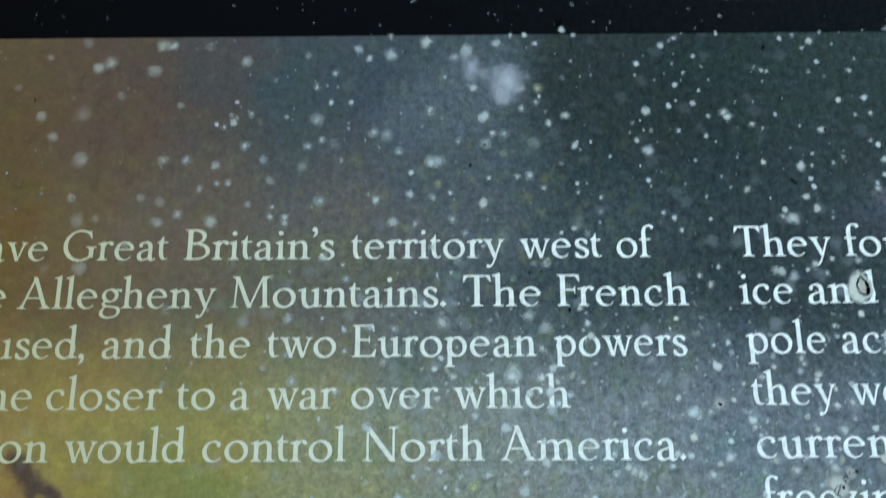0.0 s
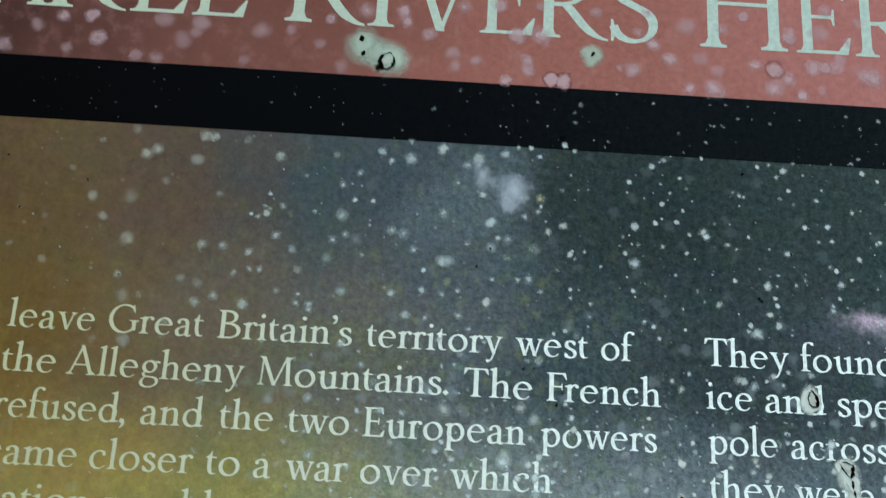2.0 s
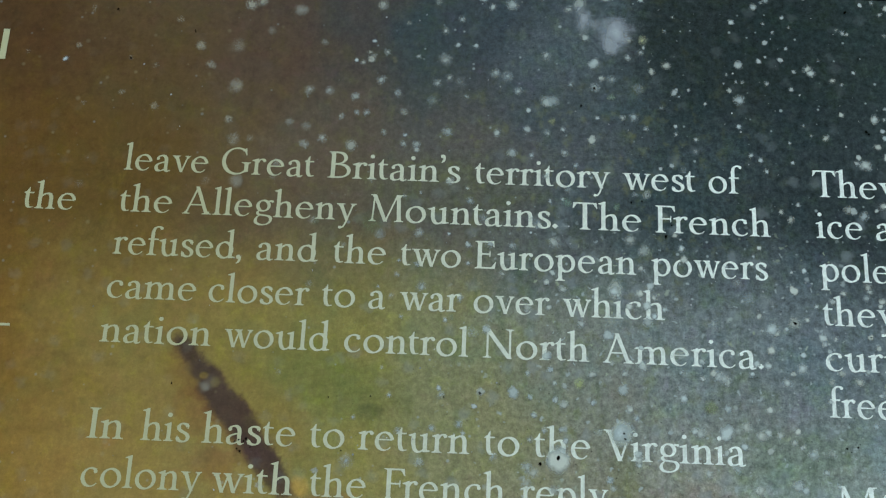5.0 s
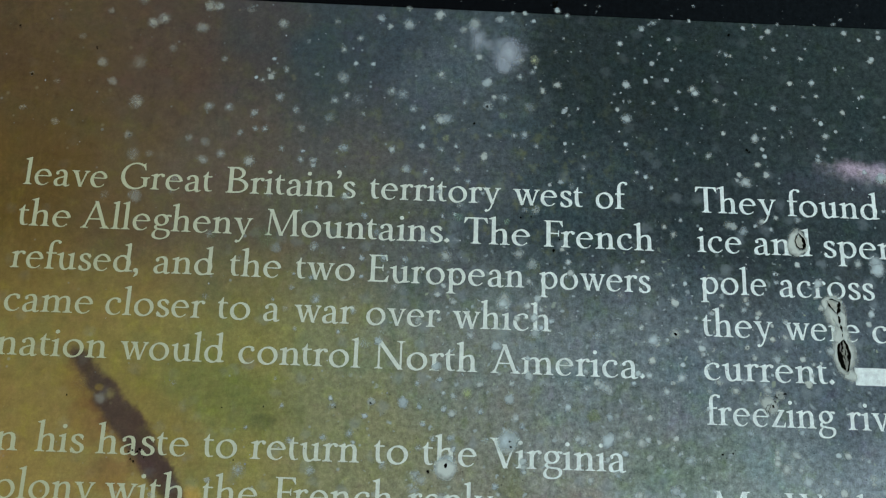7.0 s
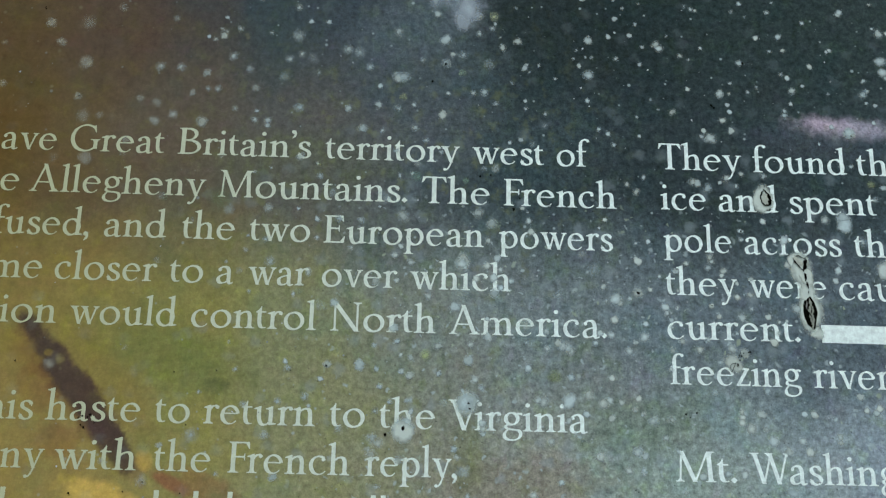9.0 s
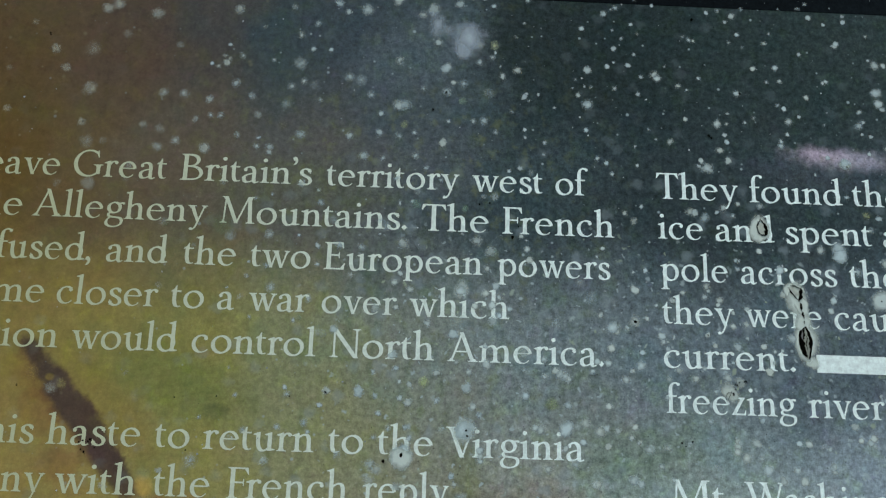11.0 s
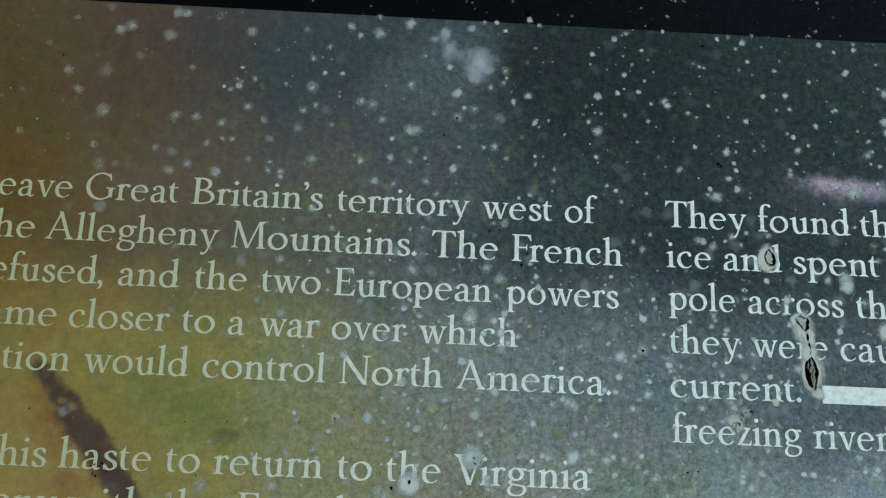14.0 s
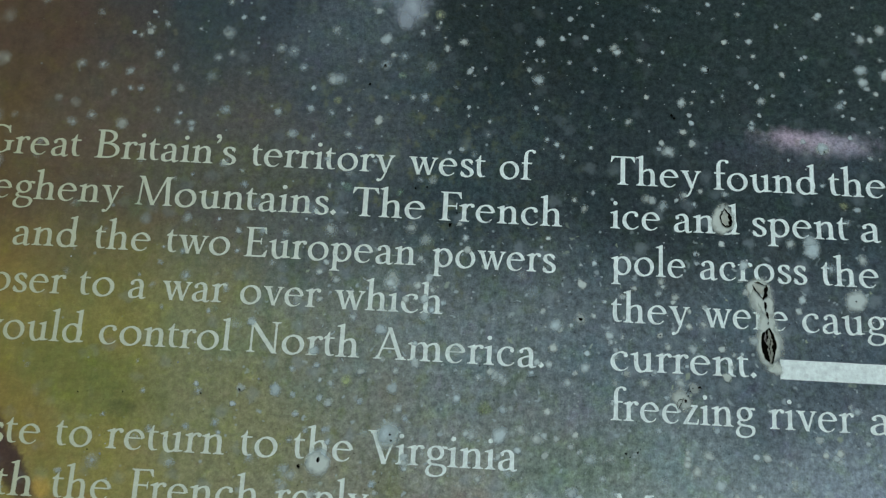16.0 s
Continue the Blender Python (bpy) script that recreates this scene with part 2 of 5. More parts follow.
    for scale, size, strength in ((0.34, 0.28, 0.62), (0.62, 0.28, 0.75)):
        dist, pick = m.cells(bent, scale)
        few = m.node("SeparateXYZ", pick).outputs
        blob = m.step(m.math("DIVIDE", dist, m.math("MULTIPLY_ADD", few[0], size, 0.06)), 1.0, 0.35)
        blob = m.math("MULTIPLY", m.math("MULTIPLY", blob, crowd), m.step(few[1], 0.32, 0.85, 0.0, strength))
        c = m.mix(blob, c, m.mix(m.step(few[2], 0.7, 0.95, 0.0, 0.6), lin(158, 174, 172), lin(150, 164, 112)))
    # pin-point dark pores
    dist, pick = m.cells(where, 0.7)
    few = m.node("SeparateXYZ", pick).outputs
    pore = m.math("MULTIPLY", m.step(dist, 0.16, 0.06), m.math("MULTIPLY", m.step(few[2], 0.72, 0.8, 0.0, 0.65), m.step(x, 30.0, 130.0, 0.25, 1.0)))
    c = m.mix(pore, c, (0.008, 0.008, 0.008, 1))
    m.bump(m.math("ADD", fine, m.noise(where, 0.5, 3.0)), 0.25, 0.0001)
    return m.colour(c)


def heading_material():
    m = Nodes("faded_red_heading_print", 0.7, 0.02)
    x, z, where = m.place()
    wash = m.math("MULTIPLY_ADD", m.noise(where, 0.05, 3.0), 60.0, x)
    c = m.ramp(m.math("DIVIDE", wash, 260.0), [(0.0, lin(66, 43, 37)), (0.3, lin(108, 70, 60)), (0.6, lin(142, 92, 80)), (1.0, lin(162, 107, 99))], "EASE")
    c = m.mix(m.step(m.noise(where, 0.14, 4.0, 0.6), 0.48, 0.72, 0.0, 0.18), c, lin(178, 132, 126))
    c, fine = grainy(m, x, z, where, c, 0.15, 0.05)
    m.bump(fine, 0.2, 0.0001)
    return m.colour(c)


def band_material():
    m = Nodes("black_rule_print", 0.7, 0.02)
    x, z, where = m.place()
    # black ink; the ramp paints in the glossy haze that lifts its right end
    c = m.ramp(m.math("DIVIDE", x, 230.0), [(0.0, lin(1, 2, 3)), (0.45, lin(6, 9, 11)), (1.0, lin(19, 25, 27))])
    c, fine = grainy(m, x, z, where, c, 0.7, 0.2)
    dist, pick = m.cells(where, 0.5)
    few = m.node("SeparateXYZ", pick).outputs
    c = m.mix(m.math("MULTIPLY", m.step(dist, 0.13, 0.05), m.step(few[0], 0.7, 0.95, 0.0, 0.5)), c, lin(120, 130, 132))
    m.bump(fine, 0.2, 0.0001)
    return m.colour(c)


def lettering_material(name, tint, left_dim=0.9, grain=0.22):
    m = Nodes(name, 0.7, 0.02)
    x, z, where = m.place()
    c = m.mix(m.step(m.noise(where, 0.9, 4.0, 0.65), 0.35, 0.75, 0.0, 0.35), lin(*tint), lin(*(v * 0.8 for v in tint)))
    # the dimmer, warmer light on the left is put into the letter colour
    c = m.mix(m.step(x, 165.0, 5.0, 0.0, left_dim), c, lin(168, 170, 126))
    c, fine = grainy(m, x, z, where, c, grain, 0.04)
    return m.colour(c)


def bloom_material(name="milky_bloom", ring=0.16, ring_tint=(0.035, 0.035, 0.035, 1), core_low=-0.38, core_span=0.66):
    """Milky soft-edged bloom; its tint and density are the object's own colour. ring: how plain its darker rim is."""
    m = Nodes(name, 0.7, 0.02)
    x, z, where = m.place()
    o = m.node("TexCoord").outputs["Object"]
    info = m.node("ObjectInfo").outputs
    bend = m.tree.nodes.new("ShaderNodeTexNoise")
    own = m.node("VectorMath", o, m.node("VectorMath", m.node("CombineXYZ", info["Random"], info["Random"], 0.0).outputs[0], (57.0, 91.0, 0.0), operation="MULTIPLY").outputs[0], operation="ADD").outputs[0]
    m.put(bend.inputs["Vector"], own)
    bend.inputs["Scale"].default_value, bend.inputs["Detail"].default_value = 1.1, 2.0
    push = m.node("VectorMath", m.node("VectorMath", bend.outputs["Color"], (0.5, 0.5, 0.5), operation="SUBTRACT").outputs[0], (0.75, 0.0, 0.75), operation="MULTIPLY").outputs[0]
    flat = m.node("SeparateXYZ", m.node("VectorMath", o, push, operation="ADD").outputs[0]).outputs
    edge = m.node("VectorMath", m.node("VectorMath", o, (1, 0, 1), operation="MULTIPLY").outputs[0], operation="LENGTH").outputs["Value"]
    d = m.math("SQRT", m.math("ADD", m.math("MULTIPLY", flat[0], flat[0]), m.math("MULTIPLY", flat[2], flat[2])))
    ragged = m.math("MULTIPLY_ADD", m.math("SUBTRACT", m.noise(own, 2.6, 3.0, 0.6), 0.5), 0.28, d)
    core = m.math("MULTIPLY_ADD", info["Random"], core_span, core_low)
    soft = m.node("MapRange", ragged, 0.93, core, 0.0, 1.0)
    soft.interpolation_type = "SMOOTHSTEP"
    glow = m.math("MULTIPLY", m.step(d, 1.0, 0.0), 0.35)
    soft = m.math("MULTIPLY", m.math("MAXIMUM", soft.outputs[0], glow), m.step(edge, 1.0, 0.8))
    speckle = m.math("MULTIPLY_ADD", m.noise(where, 2.4, 2.0, 0.7), 0.5, 0.7)
    alpha = m.math("MINIMUM", m.math("MULTIPLY", m.math("MULTIPLY", soft, info["Alpha"]), speckle), 1.0)
    # some blooms end in a thin darker rim
    rim = m.math("MULTIPLY", m.math("MULTIPLY", m.step(ragged, 0.60, 0.70), m.step(ragged, 0.84, 0.76)), m.math("MULTIPLY", m.step(info["Random"], 0.35, 0.9, 0.0, ring), m.math("MULTIPLY", m.step(edge, 1.0, 0.9), m.step(info["Alpha"], 0.3, 0.8))))
    m.put(m.bsdf.inputs["Alpha"], m.math("MAXIMUM", alpha, rim))
    return m.colour(m.mix(m.step(m.math("SUBTRACT", rim, alpha), -0.05, 0.15), info["Color"], ring_tint))


def plain_material(name, tint, rough, scale, amount, bump=0.3, gloss=0.3):
    m = Nodes(name, rough, gloss)
    p = m.node("NewGeometry").outputs["Position"]
    g = m.math("MULTIPLY", m.math("MULTIPLY_ADD", m.noise(p, scale, 5.0, 0.65), amount, 1 - amount / 2),
               m.math("MULTIPLY_ADD", m.noise(p, scale * 14, 3.0), amount, 1 - amount / 2))
    m.bump(m.noise(p, scale * 14, 4.0), bump, 0.4 / scale / 14)
    return m.colour(m.mix(1.0, (*tint, 1), m.node("CombineXYZ", g, g, g).outputs[0], "MULTIPLY"))


PHOTO, RED, BLACK = photograph_material(), heading_material(), band_material()
LETTER = lettering_material("off_white_lettering", (222, 237, 229))
BIG_LETTER = lettering_material("cream_heading_lettering", (174, 193, 178), 0.35, 0.08)
BLOOM, PINK_BLOOM = bloom_material(), bloom_material("pinkish_bloom", 0.5, (0.15, 0.05, 0.06, 1), -0.1, 0.5)
HALO = bloom_material("milky_halo", 0.1, (0.06, 0.07, 0.05, 1), 0.15, 0.25)
fleck = Nodes("pale_fleck", 0.7, 0.02)
island = fleck.node("NewGeometry").outputs["Random Per Island"]
SPECK = fleck.colour(fleck.mix(island, (0.12, 0.15, 0.15, 1), (0.50, 0.55, 0.54, 1)))
# near-black without gloss: shade inside pits and cracks, painted on flat pieces
VOID = plain_material("pit_shade", (0.003, 0.003, 0.002), 0.95, 900, 0.6, 0.3, 0.0)
CHIP = plain_material("bare_cream_filler", (0.40, 0.44, 0.36), 0.8, 500, 0.7, 0.6)
TORN = plain_material("torn_paper_core", (0.24, 0.26, 0.21), 0.9, 700, 0.9, 0.8)
CORE = plain_material("grey_laminate_edge", (0.16, 0.16, 0.15), 0.6, 60, 0.3)
STUCCO = plain_material("grey_stucco", (0.34, 0.33, 0.31), 0.9, 6, 0.3, 0.6)
PAVING = plain_material("concrete_ground", (0.26, 0.25, 0.23), 0.9, 3, 0.4, 0.5)


# ---- building helpers ----
def mesh_from(name, bm, material):
    me = bpy.data.meshes.new(name)
    bm.to_mesh(me)
    bm.free()
    me.materials.append(material)
    return me


def under(ob, parent):
    ob.parent = parent
    ob.matrix_parent_inverse = Matrix.Translation(parent.location).inverted()
    return ob


def part(name, bm, material, parent, label=""):
    """One mesh under a thing."""
    return tagged(under(new(name, mesh_from(name, bm, material)), parent), label)


def slab(x0, x1, y0, y1, z0, z1, bevel=0.0):
    bm = bmesh.new()
    bmesh.ops.create_cube(bm, size=1)
    for v in bm.verts:
        v.co = Vector(((x0 + x1) / 2 + v.co.x * (x1 - x0), (y0 + y1) / 2 + v.co.y * (y1 - y0), (z0 + z1) / 2 + v.co.z * (z1 - z0)))
    if bevel:
        bmesh.ops.bevel(bm, geom=bm.edges[:], offset=bevel, segments=3, affect="EDGES", profile=0.5)
    return bm


def spot(x, z, y=0.0):
    """A place on the face of the sign, in millimetres from the start of the text; y: metres before the face."""
    return Vector((x / 1000, -y, 1.4 + z / 1000))


# ---- the setting ----
tagged(new("ground", mesh_from("ground", slab(-60, 60, -60, 60, -0.3, 0.0), PAVING)), "plain grey concrete ground", "ground", kind="structure")
tagged(new("wall_north", mesh_from("wall_north", slab(-2.4, 2.6, 0.0125, 0.25, 0.0, 2.7, 0.01), STUCCO)),
       "plain grey stucco wall behind the sign", "wall", kind="structure")

# ---- the sign ----
LEFT, RIGHT, FOOT, HEAD = -0.28, 0.42, 1.02, 1.56
sign = new("information_sign")
sign.location = (0.07, 0.006, FOOT)
tagged(sign, "weathered laminate information sign with a faded photograph and off-white text", "sign")
part("panel", slab(LEFT, RIGHT, 0.0005, 0.0125, FOOT, HEAD, 0.0012), CORE, sign, "grey laminate backing board")
photograph = part("photograph", slab(LEFT + 0.002, RIGHT - 0.002, 0.0, 0.0006, FOOT + 0.002, 1.4540), PHOTO, sign, "faded brown and blue-grey photograph, blurred")
black_rule = part("black_rule", slab(LEFT + 0.002, RIGHT - 0.002, -0.0001, 0.0006, 1.4540, 1.4713), BLACK, sign, "black band under the red heading")
heading_field = part("heading_field", slab(LEFT + 0.002, RIGHT - 0.002, 0.0, 0.0006, 1.4713, HEAD - 0.002), RED, sign, "faded brick-red heading field with pale blooms")


# ---- lettering: an old-style serif, drawn with the strokes of a broad pen; one unit is the size of the type ----
CAP, XH = 0.682, 0.418
THICK, THIN, TILT = 0.0435, 0.0190, radians(18)


def bez(a, b, c, d, n=12):
    """Points of a cubic curve."""
    out = []
    for i in range(n + 1):
        t = i / n
        k = ((1 - t) ** 3, 3 * t * (1 - t) ** 2, 3 * t * t * (1 - t), t ** 3)
        out.append(tuple(sum(w * p[j] for w, p in zip(k, (a, b, c, d))) for j in (0, 1)))
    return out


def oval(cx, cy, rx, ry, a0=0, a1=360, n=30):
    return [(cx + rx * math.cos(radians(a0 + (a1 - a0) * i / n)), cy + ry * math.sin(radians(a0 + (a1 - a0) * i / n))) for i in range(n + 1)]


class Pen:
    """Collects the flat pieces of one character."""

    def __init__(self, weight=1.0):
        self.k, self.pieces = weight, []

    def shape(self, *points):
        self.pieces.append((list(points), [tuple(range(len(points)))]))

    def curve(self, *paths, hw=None, taper=(1, 1), gain=1.0):
        """A pen stroke along joined paths; hw: fixed half width, else by the slope of the pen; taper: gain at both ends."""
        pts = [p for i, path in enumerate(paths) for p in (path if i == 0 else path[1:])]
        ring = math.dist(pts[0], pts[-1]) < 1e-6
        rows, total = [], len(pts) - 1
        for i, (x, y) in enumerate(pts):
            a = pts[i - 1] if i else (pts[-2] if ring else pts[0])
            b = pts[i + 1] if i < total else (pts[1] if ring else pts[-1])
            d = math.hypot(b[0] - a[0], b[1] - a[1]) or 1
            nx, ny = -(b[1] - a[1]) / d, (b[0] - a[0]) / d
            if hw is None:
                u, v = nx * math.cos(TILT) + ny * math.sin(TILT), ny * math.cos(TILT) - nx * math.sin(TILT)
                w = math.hypot(THICK * u, THIN * v) * gain
            else:
                w = hw
            f = i / total
            w *= (taper[0] + (1 - taper[0]) * min(1, f * 3)) * (taper[1] + (1 - taper[1]) * min(1, (1 - f) * 3)) * self.k
            rows += [(x + nx * w, y + ny * w), (x - nx * w, y - ny * w)]
        self.pieces.append((rows, [(2 * i, 2 * i + 1, 2 * i + 3, 2 * i + 2) for i in range(total)]))

    def line(self, x0, y0, x1, y1, hw=THICK, end=None):
        """A straight stroke with level ends when it is steep; end: half width at its end."""
        a, b = hw * self.k, (hw if end is None else end) * self.k
        if abs(y1 - y0) > abs(x1 - x0) * 0.7:
            s = math.hypot(x1 - x0, y1 - y0) / abs(y1 - y0)
            self.shape((x0 - a * s, y0), (x0 + a * s, y0), (x1 + b * s, y1), (x1 - b * s, y1))
        else:
            self.shape((x0, y0 - a), (x1, y1 - b), (x1, y1 + b), (x0, y0 + a))

    def dot(self, x, y, r):
        self.shape(*oval(x, y, r, r, 0, 330, 11))

    def foot(self, x, y=0.0, hw=THICK, left=0.062, right=0.062, k=1):
        """A flat bracketed serif; k -1: at the head of a stroke."""
        a = hw * self.k
        self.shape((x - a - left, y), (x + a + right, y), (x + a + right, y + k * 0.019), (x + a + right * 0.3, y + k * 0.030), (x + a, y + k * 0.072),
                   (x - a, y + k * 0.072), (x - a - left * 0.3, y + k * 0.030), (x - a - left, y + k * 0.019))

    def flag(self, x, y, hw=THICK):
        """The slanting head of a small letter's stem."""
        a = hw * self.k
        self.shape((x + a, y + 0.006), (x + a * 0.3, y + 0.002), (x - a, y - 0.022), (x - a - 0.066, y - 0.045), (x - a - 0.066, y - 0.062), (x - a, y - 0.076), (x + a, y - 0.12))

    def stem(self, x, top, low=0.0, hw=THICK, foot=True, flag=True):
        self.line(x, low, x, top - (0.06 if flag else 0), hw)
        if flag:
            self.flag(x, top, hw)
        if foot:
            self.foot(x, low, hw)

    def arch(self, x0, x1):
        """From a stem over to the next one of n, m and h."""
        self.curve(bez((x0 + 0.01, 0.285), (x0 + 0.06, 0.385), (x1, 0.47), (x1, 0.25)), gain=1.0, taper=(0.7, 1))
        self.line(x1, 0.0, x1, 0.26)
        self.foot(x1)

    def tail(self, x, y=0.0):
        a = THICK * self.k
        self.shape((x - a, y + 0.05), (x - a, y - 0.002), (x + a, y + 0.004), (x + a + 0.072, y + 0.022), (x + a + 0.072, y + 0.04), (x + a, y + 0.05))


LETTERS = {}


def letter(ch):
    """Registers how a character is drawn."""
    def keep(draw):
        LETTERS[ch] = draw
        return draw
    return keep


@letter("a")
def _(p):
    p.curve(bez((0.275, 0.06), (0.275, 0.20), (0.29, 0.30), (0.255, 0.36)), bez((0.255, 0.36), (0.21, 0.43), (0.09, 0.41), (0.065, 0.325)), taper=(1, 0.9))
    p.dot(0.078, 0.325, 0.040)
    p.curve(bez((0.275, 0.245), (0.16, 0.215), (0.05, 0.19), (0.05, 0.10)), bez((0.05, 0.10), (0.05, -0.02), (0.18, -0.02), (0.275, 0.075)), taper=(0.8, 0.7))
    p.curve(bez((0.275, 0.12), (0.27, -0.01), (0.32, -0.02), (0.385, 0.03)), taper=(1, 0.5))


@letter("b")
def _(p):
    p.stem(0.09, 0.72, 0.04, foot=False)
    p.curve(oval(0.235, 0.205, 0.16, 0.195))


@letter("c")
def _(p):
    p.curve(oval(0.215, 0.204, 0.172, 0.198, 52, 322), taper=(0.8, 0.35))
    p.dot(0.305, 0.335, 0.043)


@letter("d")
def _(p):
    p.curve(oval(0.205, 0.2, 0.165, 0.193))
    p.stem(0.345, 0.72, 0.02, foot=False)
    p.tail(0.345)


@letter("e")
def _(p):
    p.curve(oval(0.205, 0.204, 0.165, 0.198, 10, 322), taper=(0.8, 0.35))
    p.line(0.055, 0.240, 0.365, 0.240, 0.0155)


@letter("f")
def _(p):
    p.line(0.125, 0.0, 0.125, 0.55)
    p.foot(0.125, right=0.08)
    p.curve(bez((0.125, 0.53), (0.125, 0.68), (0.20, 0.74), (0.315, 0.69)), taper=(1, 0.7))
    p.dot(0.312, 0.675, 0.040)
    p.line(0.03, 0.396, 0.27, 0.396, 0.019)


@letter("g")
def _(p):
    p.curve(oval(0.185, 0.280, 0.128, 0.132), gain=0.92)
    p.curve(bez((0.275, 0.365), (0.31, 0.40), (0.34, 0.405), (0.39, 0.395)), hw=0.022)
    p.dot(0.385, 0.392, 0.03)
    p.curve(bez((0.125, 0.165), (0.035, 0.125), (0.05, 0.06), (0.12, 0.045)), gain=0.8)
    p.curve(bez((0.10, 0.05), (0.22, 0.02), (0.38, 0.06), (0.375, -0.07)), bez((0.375, -0.07), (0.365, -0.24), (0.03, -0.24), (0.03, -0.105)),
            bez((0.03, -0.105), (0.03, -0.04), (0.07, 0.01), (0.13, 0.045)), gain=0.85, taper=(1, 0.6))


@letter("h")
def _(p):
    p.stem(0.095, 0.72)
    p.arch(0.095, 0.345)


@letter("i")
def _(p):
    p.stem(0.11, XH)
    p.dot(0.105, 0.59, 0.050)


@letter("l")
def _(p):
    p.stem(0.105, 0.72)


@letter("m")
def _(p):
    p.stem(0.095, XH)
    p.arch(0.095, 0.345)
    p.arch(0.345, 0.595)


@letter("n")
def _(p):
    p.stem(0.095, XH)
    p.arch(0.095, 0.345)


@letter("o")
def _(p):
    p.curve(oval(0.212, 0.204, 0.182, 0.198))


@letter("p")
def _(p):
    p.stem(0.095, XH, -0.222)
    p.curve(oval(0.238, 0.204, 0.16, 0.195))


@letter("r")
def _(p):
    p.stem(0.10, XH)
    p.curve(bez((0.105, 0.27), (0.14, 0.38), (0.20, 0.43), (0.27, 0.39)), gain=0.95, taper=(0.6, 1))
    p.dot(0.272, 0.375, 0.043)


@letter("s")
def _(p):
    p.curve(bez((0.258, 0.33), (0.235, 0.435), (0.062, 0.43), (0.066, 0.315)), bez((0.066, 0.315), (0.075, 0.21), (0.27, 0.215), (0.272, 0.10)),
            bez((0.272, 0.10), (0.27, -0.03), (0.075, -0.03), (0.048, 0.095)), taper=(0.9, 0.9))
    p.shape((0.25, 0.41), (0.268, 0.41), (0.275, 0.29), (0.256, 0.29), (0.235, 0.36))
    p.shape((0.032, 0.13), (0.05, 0.13), (0.075, 0.05), (0.054, 0.0), (0.036, 0.0))


@letter("t")
def _(p):
    p.curve(bez((0.125, 0.41), (0.125, 0.20), (0.10, -0.04), (0.275, 0.035)), taper=(1, 0.5))
    p.shape((0.045, 0.378), (0.265, 0.378), (0.265, 0.412), (0.168, 0.412), (0.168, 0.53), (0.15, 0.53), (0.11, 0.45), (0.045, 0.398))


@letter("u")
def _(p):
    p.flag(0.1, XH)
    p.curve([(0.1, 0.34), (0.1, 0.25)], bez((0.1, 0.25), (0.095, -0.04), (0.25, -0.05), (0.345, 0.09)), taper=(1, 0.8))
    p.stem(0.35, XH, 0.02, foot=False)
    p.tail(0.35)


@letter("v")
def _(p):
    p.line(0.07, 0.41, 0.215, -0.008, THICK, THICK * 0.8)
    p.line(0.345, 0.41, 0.215, -0.008, THIN)
    p.foot(0.07, XH, k=-1, left=0.05, right=0.05)
    p.foot(0.345, XH, THIN, k=-1, left=0.05, right=0.05)


@letter("w")
def _(p):
    p.line(0.07, 0.41, 0.20, -0.008, THICK, THICK * 0.8)
    p.line(0.315, 0.40, 0.20, -0.008, THIN)
    p.line(0.30, 0.41, 0.43, -0.008, THICK, THICK * 0.8)
    p.line(0.555, 0.41, 0.43, -0.008, THIN)
    p.foot(0.07, XH, k=-1, left=0.05, right=0.045)
    p.foot(0.30, XH, k=-1, left=0.05, right=0.03)
    p.foot(0.555, XH, THIN, k=-1, left=0.05, right=0.045)


@letter("y")
def _(p):
    p.line(0.07, 0.41, 0.225, 0.0, THICK, THICK * 0.8)
    p.curve([(0.355, 0.41), (0.22, 0.0)], bez((0.22, 0.0), (0.18, -0.12), (0.15, -0.20), (0.075, -0.195)), hw=THIN)
    p.dot(0.075, -0.185, 0.038)
    p.foot(0.07, XH, k=-1, left=0.05, right=0.05)
    p.foot(0.355, XH, THIN, k=-1, left=0.05, right=0.05)


@letter("z")
def _(p):
    p.line(0.05, 0.394, 0.345, 0.394, 0.021)
    p.line(0.300, 0.40, 0.075, 0.01, THICK * 0.85)
    p.line(0.04, 0.020, 0.35, 0.020, 0.021)
    p.shape((0.045, 0.41), (0.085, 0.41), (0.055, 0.30), (0.038, 0.30))
    p.shape((0.31, 0.0), (0.355, 0.0), (0.37, 0.12), (0.352, 0.12))


@letter(".")
def _(p):
    p.shape((0.1, -0.014), (0.168, 0.056), (0.1, 0.126), (0.032, 0.056))


@letter(",")
def _(p):
    p.dot(0.095, 0.045, 0.055)
    p.curve(bez((0.125, 0.05), (0.15, -0.02), (0.11, -0.08), (0.055, -0.12)), hw=0.028, taper=(1, 0.2))


@letter("\u2019")
def _(p):
    p.dot(0.10, 0.665, 0.052)
    p.curve(bez((0.13, 0.66), (0.15, 0.60), (0.12, 0.54), (0.07, 0.50)), hw=0.026, taper=(1, 0.2))


def main_stem(p, x, k=1.0, head=True, base=True, right=0.06):
    p.line(x, 0.0, x, CAP, THICK * 1.1 * k)
    if base:
        p.foot(x, 0.0, THICK * 1.1 * k, 0.062, right)
    if head:
        p.foot(x, CAP, THICK * 1.1 * k, 0.062, right, -1)


def bar(p, x0, x1, y, up=0.0, down=0.0):
    """A level arm of E, F and T; up and down: its beak."""
    p.line(x0, y, x1, y, 0.018)
    if down:
        p.shape((x1 - 0.075, y - 0.01), (x1 + 0.004, y + 0.018), (x1 + 0.022, y - down), (x1 + 0.004, y - down))
    if up:
        p.shape((x1 - 0.085, y + 0.01), (x1 + 0.004, y - 0.018), (x1 + 0.034, y + up), (x1 + 0.016, y + up))


